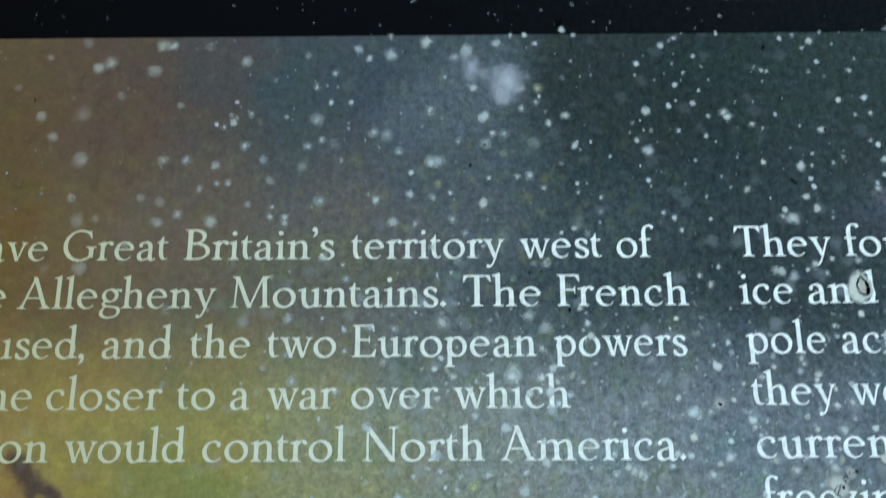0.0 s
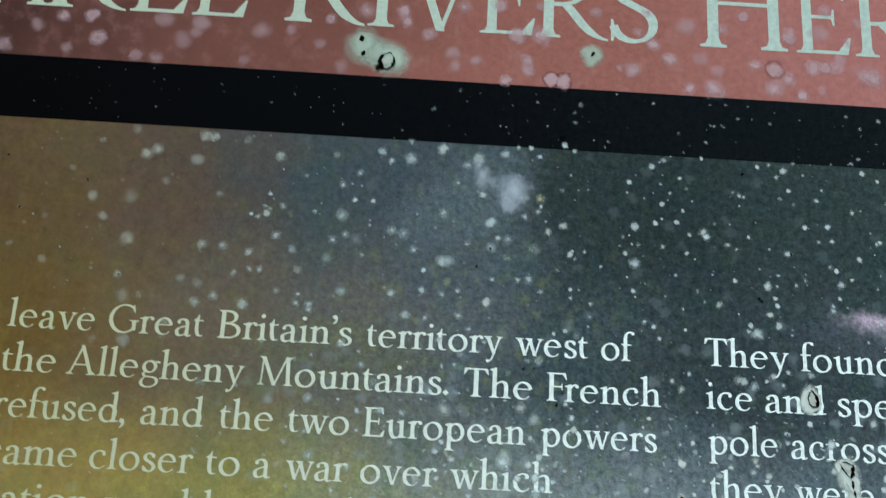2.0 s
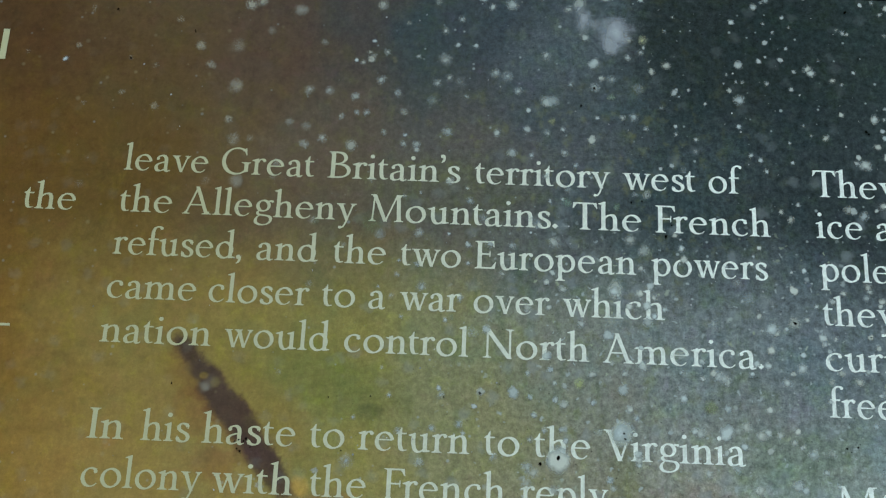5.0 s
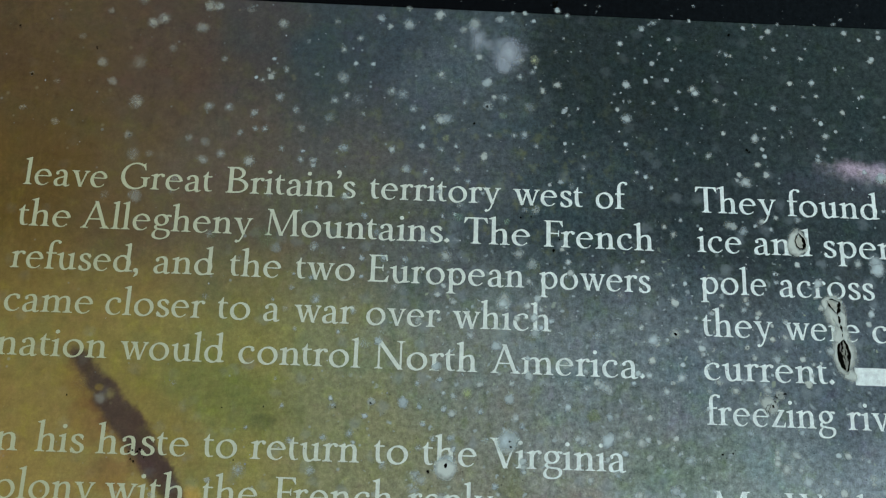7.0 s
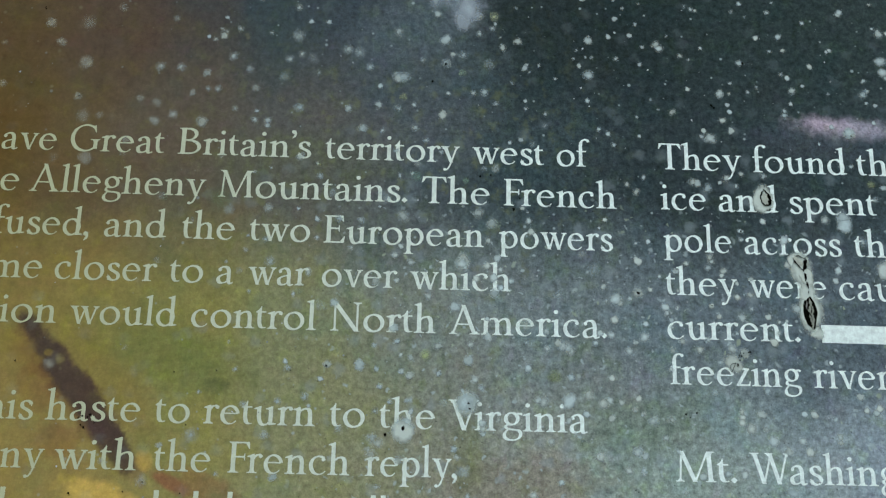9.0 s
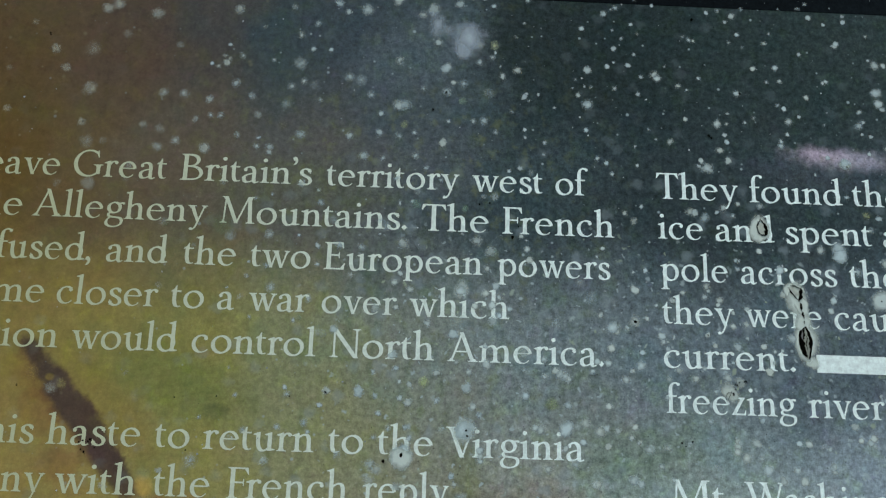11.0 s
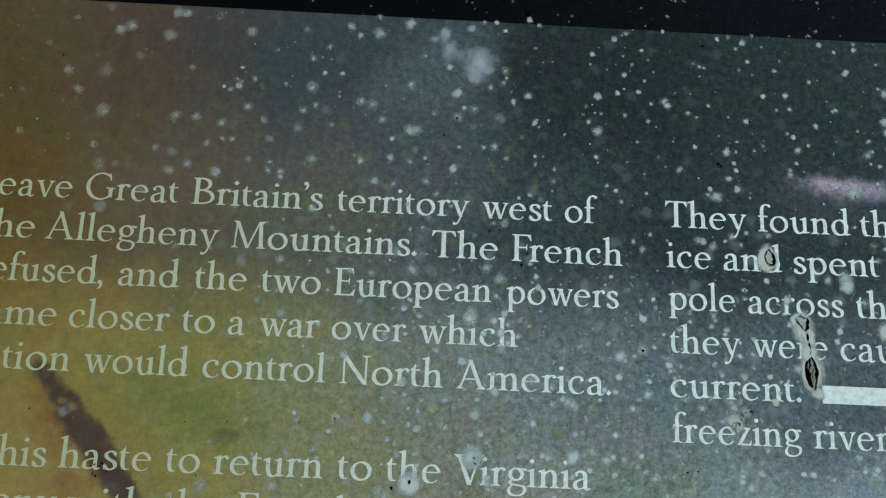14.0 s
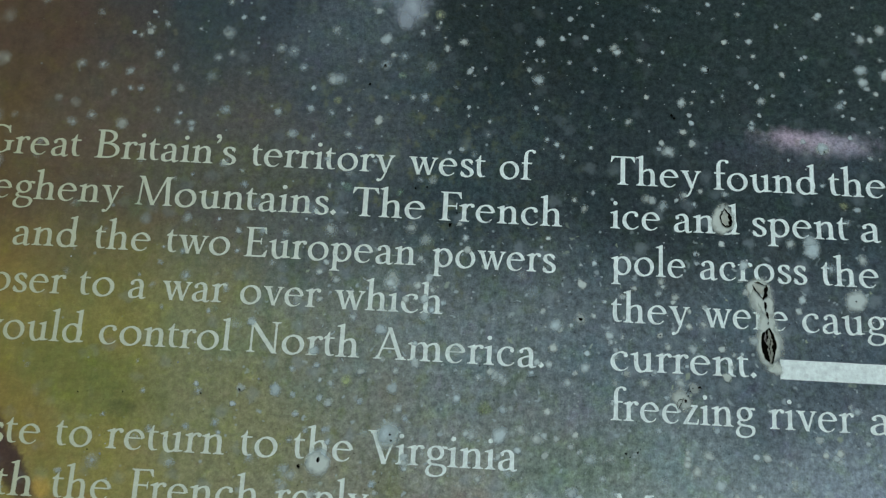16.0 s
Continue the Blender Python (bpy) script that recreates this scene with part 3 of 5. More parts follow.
@letter("A")
def _(p):
    p.line(0.08, 0.0, 0.318, 0.69, THIN * 1.15)
    p.line(0.300, 0.70, 0.555, 0.0, THICK * 0.95)
    p.line(0.15, 0.235, 0.46, 0.235, 0.0165)
    p.foot(0.08, 0.0, THIN, 0.065, 0.075)
    p.foot(0.565, 0.0, THICK, 0.075, 0.055)


@letter("B")
def _(p):
    main_stem(p, 0.13, right=0.0)
    p.curve([(0.10, 0.664), (0.22, 0.664)], bez((0.22, 0.664), (0.48, 0.665), (0.47, 0.37), (0.20, 0.365)), [(0.20, 0.365), (0.13, 0.365)])
    p.curve([(0.13, 0.362), (0.24, 0.362)], bez((0.24, 0.362), (0.58, 0.355), (0.57, 0.018), (0.25, 0.018)), [(0.25, 0.018), (0.10, 0.018)])


@letter("E")
def _(p):
    main_stem(p, 0.13, right=0.0)
    bar(p, 0.13, 0.45, 0.664, down=0.13)
    bar(p, 0.13, 0.36, 0.36)
    p.shape((0.345, 0.36), (0.362, 0.44), (0.378, 0.44), (0.378, 0.28), (0.362, 0.28))
    bar(p, 0.13, 0.48, 0.018, up=0.15)


@letter("F")
def _(p):
    main_stem(p, 0.13, head=False, right=0.075)
    p.foot(0.13, CAP, THICK, 0.062, 0.0, -1)
    bar(p, 0.13, 0.45, 0.664, down=0.14)
    bar(p, 0.13, 0.36, 0.35)
    p.shape((0.345, 0.35), (0.362, 0.43), (0.378, 0.43), (0.378, 0.27), (0.362, 0.27))


@letter("G")
def _(p):
    p.curve(oval(0.37, 0.338, 0.305, 0.335, 48, 322, 36), gain=1.08, taper=(0.7, 0.9))
    p.shape((0.555, 0.68), (0.575, 0.68), (0.60, 0.49), (0.58, 0.49), (0.53, 0.60))
    p.line(0.60, 0.06, 0.60, 0.29, THICK * 1.05)
    p.foot(0.60, 0.31, THICK, 0.075, 0.06, -1)


@letter("H")
def _(p):
    main_stem(p, 0.13)
    main_stem(p, 0.60)
    p.line(0.13, 0.352, 0.60, 0.352, 0.0165)


@letter("I")
def _(p):
    main_stem(p, 0.13)


@letter("M")
def _(p):
    p.line(0.10, 0.0, 0.135, 0.66, THIN)
    p.line(0.135, CAP, 0.405, 0.0, THICK * 0.95)
    p.line(0.405, 0.0, 0.67, CAP, THIN)
    p.line(0.69, CAP, 0.725, 0.0, THICK * 1.05)
    p.foot(0.10, 0.0, THIN, 0.065, 0.065)
    p.foot(0.725, 0.0, THICK, 0.06, 0.06)
    p.foot(0.12, CAP, THIN, 0.06, 0.0, -1)
    p.foot(0.705, CAP, THICK, 0.0, 0.06, -1)


@letter("N")
def _(p):
    p.line(0.125, 0.0, 0.125, CAP, THIN * 1.1)
    p.line(0.115, CAP, 0.60, -0.01, THICK)
    p.line(0.605, -0.01, 0.605, CAP, THIN * 1.1)
    p.foot(0.125, 0.0, THIN, 0.065, 0.065)
    p.foot(0.605, CAP, THIN, 0.07, 0.065, -1)
    p.foot(0.10, CAP, THIN, 0.06, 0.0, -1)


@letter("R")
def _(p):
    main_stem(p, 0.13, head=False)
    p.foot(0.13, CAP, THICK, 0.062, 0.0, -1)
    p.curve([(0.10, 0.664), (0.23, 0.664)], bez((0.23, 0.664), (0.52, 0.665), (0.51, 0.33), (0.22, 0.325)), [(0.22, 0.325), (0.13, 0.325)])
    p.curve(bez((0.27, 0.33), (0.37, 0.24), (0.44, 0.03), (0.64, 0.0)), gain=1.0, taper=(1, 0.35))


@letter("S")
def _(p):
    p.curve(bez((0.385, 0.55), (0.35, 0.715), (0.075, 0.71), (0.085, 0.515)), bez((0.085, 0.515), (0.10, 0.34), (0.41, 0.36), (0.41, 0.17)),
            bez((0.41, 0.17), (0.40, -0.045), (0.10, -0.04), (0.065, 0.15)), gain=1.1, taper=(0.9, 0.9))
    p.shape((0.375, 0.675), (0.395, 0.675), (0.408, 0.48), (0.388, 0.48), (0.36, 0.60))
    p.shape((0.042, 0.21), (0.062, 0.21), (0.09, 0.09), (0.062, 0.0), (0.044, 0.0))


@letter("T")
def _(p):
    main_stem(p, 0.30, head=False, right=0.07)
    bar(p, 0.30, 0.545, 0.664, down=0.13)
    p.line(0.055, 0.664, 0.31, 0.664, 0.018)
    p.shape((0.13, 0.654), (0.051, 0.682), (0.033, 0.534), (0.051, 0.534))


@letter("V")
def _(p):
    p.line(0.085, CAP, 0.325, -0.01, THICK)
    p.line(0.545, CAP, 0.325, -0.01, THIN * 1.1)
    p.foot(0.085, CAP, k=-1)
    p.foot(0.545, CAP, THIN, k=-1)


@letter("W")
def _(p):
    p.line(0.085, CAP, 0.285, -0.01, THICK)
    p.line(0.455, 0.66, 0.285, -0.01, THIN * 1.1)
    p.line(0.425, CAP, 0.625, -0.01, THICK)
    p.line(0.81, CAP, 0.625, -0.01, THIN * 1.1)
    p.foot(0.085, CAP, k=-1)
    p.foot(0.425, CAP, k=-1, right=0.03)
    p.foot(0.81, CAP, THIN, k=-1)


BROAD = {"M": 0.95}
ROUND_LEFT, ROUND_RIGHT = "acdegosGS", "bopceBS"
LOOSE = {"f": -0.075, "r": -0.004, "T": 0.006, "V": -0.10, "W": -0.07, "F": -0.06, "y": -0.01, "v": -0.012, "w": -0.012, "g": -0.01, "R": -0.015}


def glyph(ch, weight):
    """The pieces of a character, from its left side bearing on, and its advance."""
    p = Pen(weight)
    LETTERS[ch](p)
    k = BROAD.get(ch, 1.0)
    p.pieces = [([(x * k, y) for x, y in pts], faces) for pts, faces in p.pieces]
    xs = [x for pts, _ in p.pieces for x, _ in pts]
    shift = (0.034 if ch in ROUND_LEFT else 0.012) - min(xs)
    wide = max(xs) + shift + LOOSE.get(ch, 0.030 if ch in ROUND_RIGHT else 0.012)
    return [([(x + shift, y) for x, y in pts], faces) for pts, faces in p.pieces], wide


def set_word(bm, word, x0, x1, z, size, height, weight=1.0):
    """Sets a word between x0 and x1 (millimetres) on the baseline z."""
    at, placed = 0.0, []
    for ch in word:
        pieces, wide = glyph(ch, weight)
        placed += [([(x + at, y) for x, y in pts], faces, i) for i, (pts, faces) in enumerate(pieces)]
        at += wide
    xs = [x for pts, _, _ in placed for x, _ in pts]
    lo, hi = min(xs), max(xs)
    for pts, faces, i in placed:
        made = [bm.verts.new(spot(x0 + (x - lo) * (x1 - x0) / (hi - lo), z + y * size, height + i * 0.000004)) for x, y in pts]
        for f in faces:
            bm.faces.new([made[j] for j in f])


def face_out(bm):
    bm.normal_update()
    for f in bm.faces:
        if f.normal.y > 0:
            f.normal_flip()


def text_line(z, *words):
    bm = bmesh.new()
    for word, x0, x1 in words:
        # the strokes are set a little thinner over the brown
        set_word(bm, word, x0, x1, z, 10.0, 0.00005, 0.98 if x1 < 70 else 1.0 if x1 < 110 else 1.04)
    face_out(bm)
    return part("text_line", bm, LETTER, photograph, "off-white serif line reading " + " ".join(w for w, _, _ in words))


text_line(0, ("leave", -0.9, 19.6), ("Great", 22.9, 45.5), ("Britain\u2019s", 48.9, 81.1), ("territory", 84.6, 117.3), ("west", 120.4, 137.9), ("of", 141.1, 149.2))
text_line(-10.65, ("the", -0.7, 12.0), ("Allegheny", 14.6, 56.4), ("Mountains.", 59.5, 104.9), ("The", 108.3, 124.7), ("French", 128.1, 155.5))
text_line(-21.35, ("refused,", -0.8, 29.9), ("and", 33.5, 48.1), ("the", 51.7, 64.2), ("two", 67.7, 82.0), ("European", 85.3, 123.4), ("powers", 127.0, 154.4))
text_line(-32.05, ("came", -0.8, 20.2), ("closer", 23.2, 46.8), ("to", 49.8, 57.6), ("a", 60.8, 64.8), ("war", 68.1, 82.4), ("over", 85.4, 103.1), ("which", 106.1, 129.9))
text_line(-42.6, ("nation", -1.0, 24.9), ("would", 27.9, 52.5), ("control", 55.8, 84.6), ("North", 87.8, 112.4), ("America.", 115.5, 152.5))
text_line(-64.7, ("In", -0.8, 7.5), ("his", 11.3, 22.5), ("haste", 25.2, 46.3), ("to", 49.6, 57.4), ("return", 60.5, 85.6), ("to", 88.9, 96.8), ("the", 100.1, 112.7), ("Virginia", 115.7, 147.5))
text_line(-75.4, ("colony", -0.8, 26.2), ("with", 28.4, 46.6), ("the", 50.4, 62.9), ("French", 66.8, 93.9), ("reply,", 97.3, 117.9))
text_line(0, ("They", 166.2, 186.7), ("found", 189.5, 212.9), ("the", 215.4, 228.2), ("r", 231.4, 235.6))
text_line(-10.4, ("ice", 166.3, 177.4), ("and", 180.5, 195.1), ("spent", 197.9, 219.3), ("a", 222.1, 226.6), ("c", 229.6, 233.8))
text_line(-21.0, ("pole", 166.6, 183.0), ("across", 186.2, 209.8), ("the", 212.9, 225.5), ("r", 228.8, 233.0))
text_line(-31.7, ("they", 166.7, 183.9), ("were", 186.6, 205.2), ("caugh", 208.3, 231.6))
text_line(-42.3, ("current.", 166.7, 198.2))
text_line(-53.0, ("freezing", 166.9, 197.6), ("river", 200.5, 218.6), ("an", 221.9, 232.8))
text_line(-75.0, ("Mt.", 167.3, 181.3), ("Washing", 184.2, 218.2))
text_line(-10.8, ("the", -24.0, -11.3))


def text_bar(x0, x1, z0, z1):
    part("text_bar", slab(x0 / 1000, x1 / 1000, -0.00006, 0.0, 1.4 + z0 / 1000, 1.4 + z1 / 1000), LETTER, photograph, "solid off-white bar on the photograph")


text_bar(203.2, 228.4, -42.3, -38.0)
for x in (18.1, 51.6, 60.3, 67.8, 99.4, 101.6):
    text_bar(x - 0.5, x + 0.6, -86.0, -79.6)
text_bar(-36.2, -34.6, 28.4, 36.8)
text_bar(-24.7, -22.3, -39.8, -39.2)


def heading_letter(ch, x0, x1, high):
    bm = bmesh.new()
    set_word(bm, ch, x0, x1, 86.0, high / CAP, 0.00005, 0.9)
    face_out(bm)
    part("heading_letter", bm, BIG_LETTER, heading_field, "large cream serif capital " + ch)


for ch, x0, x1, high in (("H", -22.8, -5.3, 21), ("R", -5.8, 15.3, 21), ("E", 16.3, 31.1, 21), ("E", 32.5, 46.8, 21), ("R", 56.8, 78.0, 26), ("I", 78.7, 85.7, 21), ("V", 88.0, 106.8, 21),
                         ("E", 108.4, 123.0, 21), ("R", 123.3, 142.6, 21), ("S", 142.8, 155.9, 21), ("H", 167.0, 190.6, 26), ("E", 192.9, 207.7, 21), ("R", 208.8, 227.8, 21)):
    heading_letter(ch, x0, x1, high)


# ---- weathering: blooms, flecks, pits and cracks ----
def dome():
    """A very low round blister of unit radius, facing the viewer."""
    bm = bmesh.new()
    rings = [[bm.verts.new((r * math.cos(a), -h, r * math.sin(a))) for a in (i * math.tau / 14 for i in range(14))] for r, h in ((1.0, 0.0), (0.6, 0.014))]
    tip = bm.verts.new((0, -0.02, 0))
    for i in range(14):
        j = (i + 1) % 14
        bm.faces.new((rings[0][i], rings[0][j], rings[1][j], rings[1][i]))
        bm.faces.new((rings[1][i], rings[1][j], tip))
    for f in bm.faces:
        f.smooth = True
    face_out(bm)
    return bm


DOME, PINK_DOME, HALO_DOME = mesh_from("bloom", dome(), BLOOM), mesh_from("pinkish_bloom", dome(), PINK_BLOOM), mesh_from("halo", dome(), HALO)
PALE, HEAD_PALE, WARM, GREENISH = (0.50, 0.60, 0.56), (0.60, 0.43, 0.43), (0.54, 0.62, 0.54), (0.46, 0.58, 0.45)
rng = random.Random(7)


def bloom(x, z, r, dense, tint=PALE, tall=1.0, turn=0.0, name="bloom"):
    ob = under(new(name, PINK_DOME if name == "heading_bloom" else HALO_DOME if name == "halo" else DOME), heading_field if z > 71.3 else black_rule if z > 54 else photograph)
    wide = r * 1.66 / 1000
    ob.matrix_basis = Matrix.Translation(spot(x, z, 0.0001 + rng.random() * 0.00006)) @ pose(0, 0, 0, 0, turn) @ Matrix.Diagonal((wide, wide, wide * tall, 1))
    ob.color = (*tint, dense)
    return ob


def blooms(rows, name="bloom", tint=PALE):
    for x, z, r, dense in rows:
        faint = 1.0 if z > 72 else (1.05 if z > -12 else 1.4) * (0.58 + 0.37 * min(1, max(0, (x - 40) / 80)))
        if tint == PALE:  # creamy over the brown, greenish to bluish white elsewhere
            hue, warm = rng.random(), max(0.0, min(1.0, (75 - x) / 70))
            tone = (0.48 + 0.04 * hue, 0.60, 0.59 - 0.06 * hue)
            own = tuple(a + (b - a) * warm for a, b in zip(tone, (0.52, 0.50, 0.36)))
        else:
            own = tint
        bloom(x, z, r * 1.08, dense * faint * (0.75 if z > 71.3 else 1.08), own, rng.uniform(0.85, 1.2), rng.uniform(0, 180), name.replace(" ", "_"))


blooms((
    (-29.1, 30.7, 0.69, 0.25), (-16.4, 32.9, 0.69, 0.4), (-14, 43.7, 0.93, 0.3), (-13.1, 17.3, 0.6, 0.3), (-11.2, -4.1, 0.88, 0.3), (-3.9, 20.6, 0.76, 0.3),
    (-2.9, 30, 0.67, 0.3), (3.6, 28.2, 0.76, 0.3), (4.7, 17.1, 0.94, 0.5), (8.5, 41.1, 0.88, 0.35), (14.4, 34, 1.11, 0.6), (14.9, 48.9, 0.78, 0.4),
    (17.5, 28.9, 1.06, 0.6), (19.4, -1.9, 0.96, 0.3), (23, 52.4, 1.18, 0.5), (23.3, 14.3, 0.85, 0.6), (23.9, 34.6, 1.64, 0.45), (24.2, 23.4, 1.43, 0.6),
    (24.7, -52.1, 1.05, 0.5), (25.1, 9.2, 1.32, 0.6), (26.2, 46.1, 1.37, 0.8), (26.9, -1.9, 1.39, 0.5), (28.7, 47.4, 1.37, 0.8), (29.1, 9.4, 0.75, 0.3),))
blooms((
    (31.9, 39.1, 0.97, 0.4), (36.2, 3.1, 0.84, 0.4), (38.4, 14.3, 0.93, 0.6), (38.6, -73.5, 0.57, 0.4), (38.9, 45.2, 1.27, 0.6), (40.3, 51.8, 1.19, 0.7),
    (41.3, -47.9, 0.62, 0.4), (42.4, 8.4, 1.15, 0.7), (42.5, 51.7, 1.16, 0.7), (42.6, 23.1, 1.15, 0.8), (42.7, 13.3, 1.14, 0.4), (46, -11, 0.92, 0.4),
    (46.6, -26.9, 0.82, 0.3), (46.8, 10.2, 1.13, 0.7), (47.8, 23.2, 0.96, 0.9), (48, -77.6, 1.28, 0.5), (51.1, 51.4, 0.99, 0.5), (51.2, -69.8, 0.6, 0.5),
    (51.2, 16.2, 0.76, 0.5), (54, 8.7, 1.13, 0.8), (54.2, 21.7, 0.86, 0.6), (54.9, 17.4, 0.67, 0.8), (55.6, 31, 0.58, 0.6), (57.1, 34, 0.58, 0.7),))
blooms((
    (57.3, 17.5, 0.86, 0.7), (57.6, 32, 0.78, 0.8), (57.9, -67.4, 1.38, 0.6), (59.6, 47.4, 1.19, 0.7), (61.4, 34.2, 0.77, 0.7), (61.9, 12.4, 0.67, 0.8),
    (64.3, -75.8, 0.57, 0.5), (64.7, 23.1, 0.77, 0.5), (65.9, -28.9, 0.73, 0.3), (66.5, 18, 0.86, 0.4), (66.8, 9.6, 0.67, 0.9), (67.9, -4.1, 0.63, 0.5),
    (69.1, -60.2, 0.7, 0.4), (69.5, 33.4, 0.58, 0.8), (70, 9.5, 0.76, 0.9), (70.1, 8.1, 0.66, 0.7), (71.7, -21, 0.62, 0.4), (71.7, -13.1, 0.96, 0.6),
    (73, -26.3, 0.94, 0.6), (73.3, 21.3, 1.16, 0.5), (73.7, 48.8, 0.79, 0.6), (74.4, -67, 0.98, 0.5), (74.4, 26.2, 0.9, 0.7), (75.8, 40.8, 0.79, 0.9),))
blooms((
    (76.2, 32.7, 1.27, 0.6), (76.9, -76.2, 0.86, 0.5), (76.9, -59.3, 0.7, 0.5), (77.4, 13.2, 0.98, 0.6), (77.4, 27.7, 0.78, 0.8), (78.7, -51.7, 0.71, 0.5),
    (79.2, 36.9, 0.69, 0.9), (80, 44.2, 0.79, 0.6), (80.2, 26.6, 1.36, 0.3), (81.9, 22.7, 0.58, 0.6), (82.2, -28.9, 0.62, 0.5), (83, -58, 0.79, 0.5),
    (83.5, -15.5, 0.59, 0.6), (83.6, -4.5, 0.73, 0.5), (83.7, 36.9, 0.69, 0.9), (85.2, 50.3, 0.9, 0.7), (87, -8.9, 0.99, 0.4), (87.6, 48, 0.8, 0.8),
    (88.6, -36, 0.91, 0.5), (88.8, -15.3, 0.99, 0.5), (88.8, 29.4, 1.07, 0.7), (89.7, 13.4, 0.96, 0.8), (90.9, -65.1, 0.88, 0.4), (91.8, 28.6, 1.37, 0.5),))
blooms((
    (91.9, -22.5, 0.71, 0.5), (92.5, 48.8, 1.34, 0.9), (93.4, 8.2, 0.96, 0.8), (94, -15.6, 0.81, 0.4), (94.6, 24.8, 0.82, 0.6), (95.1, -50.4, 1.01, 0.6),
    (97, 14.6, 0.9, 0.8), (97.3, 19.7, 0.62, 1), (97.9, -30.5, 0.82, 0.5), (98.3, -45.8, 0.66, 0.7), (98.4, -67, 0.95, 0.5), (98.5, -8.5, 0.85, 0.5),
    (99, -51.3, 0.64, 0.6), (99.1, -60.9, 0.64, 0.6), (100.1, -77.8, 0.65, 0.5), (100.1, -68.1, 1.04, 0.6), (100.1, -9.9, 0.91, 0.5), (100.4, 52, 1.11, 0.8),
    (101.4, 34.7, 1.01, 0.7), (101.5, 22.3, 1.07, 0.8), (101.9, 13.9, 0.84, 0.6), (103, 22.4, 1.26, 0.8), (103.7, -21.7, 0.58, 0.7),))
blooms((
    (104.1, -14.3, 1.17, 0.6), (104.5, -47.9, 0.59, 0.7), (105.5, -64.6, 1.93, 1), (106, -25.6, 0.71, 0.6), (106.2, 8.7, 0.78, 0.7),
    (106.9, -48.5, 0.69, 0.5), (106.9, 48.1, 1, 0.5), (107.7, 27.1, 0.72, 0.7), (109.6, 49.9, 1.4, 0.6), (111.1, 40.4, 0.89, 0.7),
    (112.9, 12.5, 0.78, 0.8), (113.1, -45.5, 0.72, 0.6), (113.4, 33.1, 1.08, 0.8), (113.5, 26.6, 1.14, 0.6), (115.2, 29.1, 0.66, 0.9),
    (116.4, 51.6, 0.99, 0.6), (117.1, -69.3, 0.59, 0.6), (117.2, -69, 0.7, 0.6), (117.7, 29, 0.92, 0.5), (117.8, -70.9, 0.59, 0.5),))
blooms((
    (118.4, -25.4, 1.26, 0.9), 
    (119.7, 53.7, 0.61, 0.6), (119.8, -58.6, 1.94, 0.7), (120.1, -48.8, 1.04, 0.5), (120.3, -79.5, 0.65, 0.6), (120.5, 18.7, 0.63, 0.6), (120.7, -45, 0.79, 0.9),
    (121.7, -53, 0.73, 0.7), (121.7, -29.2, 0.74, 0.7), (121.7, 35.1, 0.69, 0.7), (122.9, 53.7, 0.61, 0.8),
    (123.2, 18.8, 1, 0.9), (123.5, -63.1, 0.77, 0.6), (123.7, -65.6, 0.64, 0.8), (124.4, -38.8, 0.59, 0.6), (124.7, -43.1, 0.79, 0.6), (125.1, 36.7, 0.69, 0.6),))
blooms((
    (125.2, 51.5, 0.62, 0.8), (125.8, -28.9, 0.83, 0.8), (126.7, -24.1, 0.83, 0.6), (127.2, -62.1, 0.6, 0.5), (127.5, -31.2, 0.66, 0.9), (127.5, -26.8, 0.85, 0.8),
    (127.7, 31.4, 0.78, 0.7), (129.9, -29.5, 0.71, 0.7), (131.4, 33.3, 0.86, 0.8), (131.5, 55, 0.71, 0.9), (132.3, 6.5, 0.56, 0.6), (133.5, -44.2, 0.6, 0.6),
    (134, -50.3, 0.9, 0.8), (134.1, 53.7, 0.61, 0.7), (134.2, -14.6, 0.7, 0.9), (134.7, -17.2, 0.73, 0.6), (135.1, -78.8, 0.87, 0.8), (136.2, -57.6, 0.71, 0.7),
    (137.5, -57.8, 1.05, 0.8), (138.2, -41.5, 0.73, 0.6), (139.2, -66.9, 0.74, 0.6), (140.9, -44.1, 0.73, 0.6), (141.4, -75.9, 0.64, 0.8), (143.1, -45.2, 1.21, 0.8),))
blooms((
    (143.3, -62.1, 0.6, 0.6), (143.4, -57.6, 1.27, 0.8), (143.9, -52.2, 0.84, 0.6), (144, -45.9, 0.78, 0.8), (145.4, -65.5, 0.92, 0.5), (147, 27.1, 0.59, 0.8),
    (147.3, -60.5, 0.72, 0.7), (147.9, -56.1, 1.08, 0.6), (148, 46.1, 0.6, 0.9), (148.8, 17.5, 0.59, 1), (149.2, 24.6, 1.18, 1),
    (149.4, 34.3, 0.87, 0.8), (149.7, -44, 0.62, 0.8), (150.2, -70, 0.74, 0.8), (150.6, -70, 0.8, 0.7), (150.9, -41.5, 0.64, 0.7), (151.4, -58, 0.98, 0.7),
    (151.6, 9.9, 0.58, 0.9), (152.8, -57.1, 0.71, 0.7), (153.1, -61.2, 0.71, 0.5), (153.4, -52, 0.66, 0.9), (153.5, -41.9, 0.82, 0.9), (153.8, 50.8, 0.71, 0.8),))
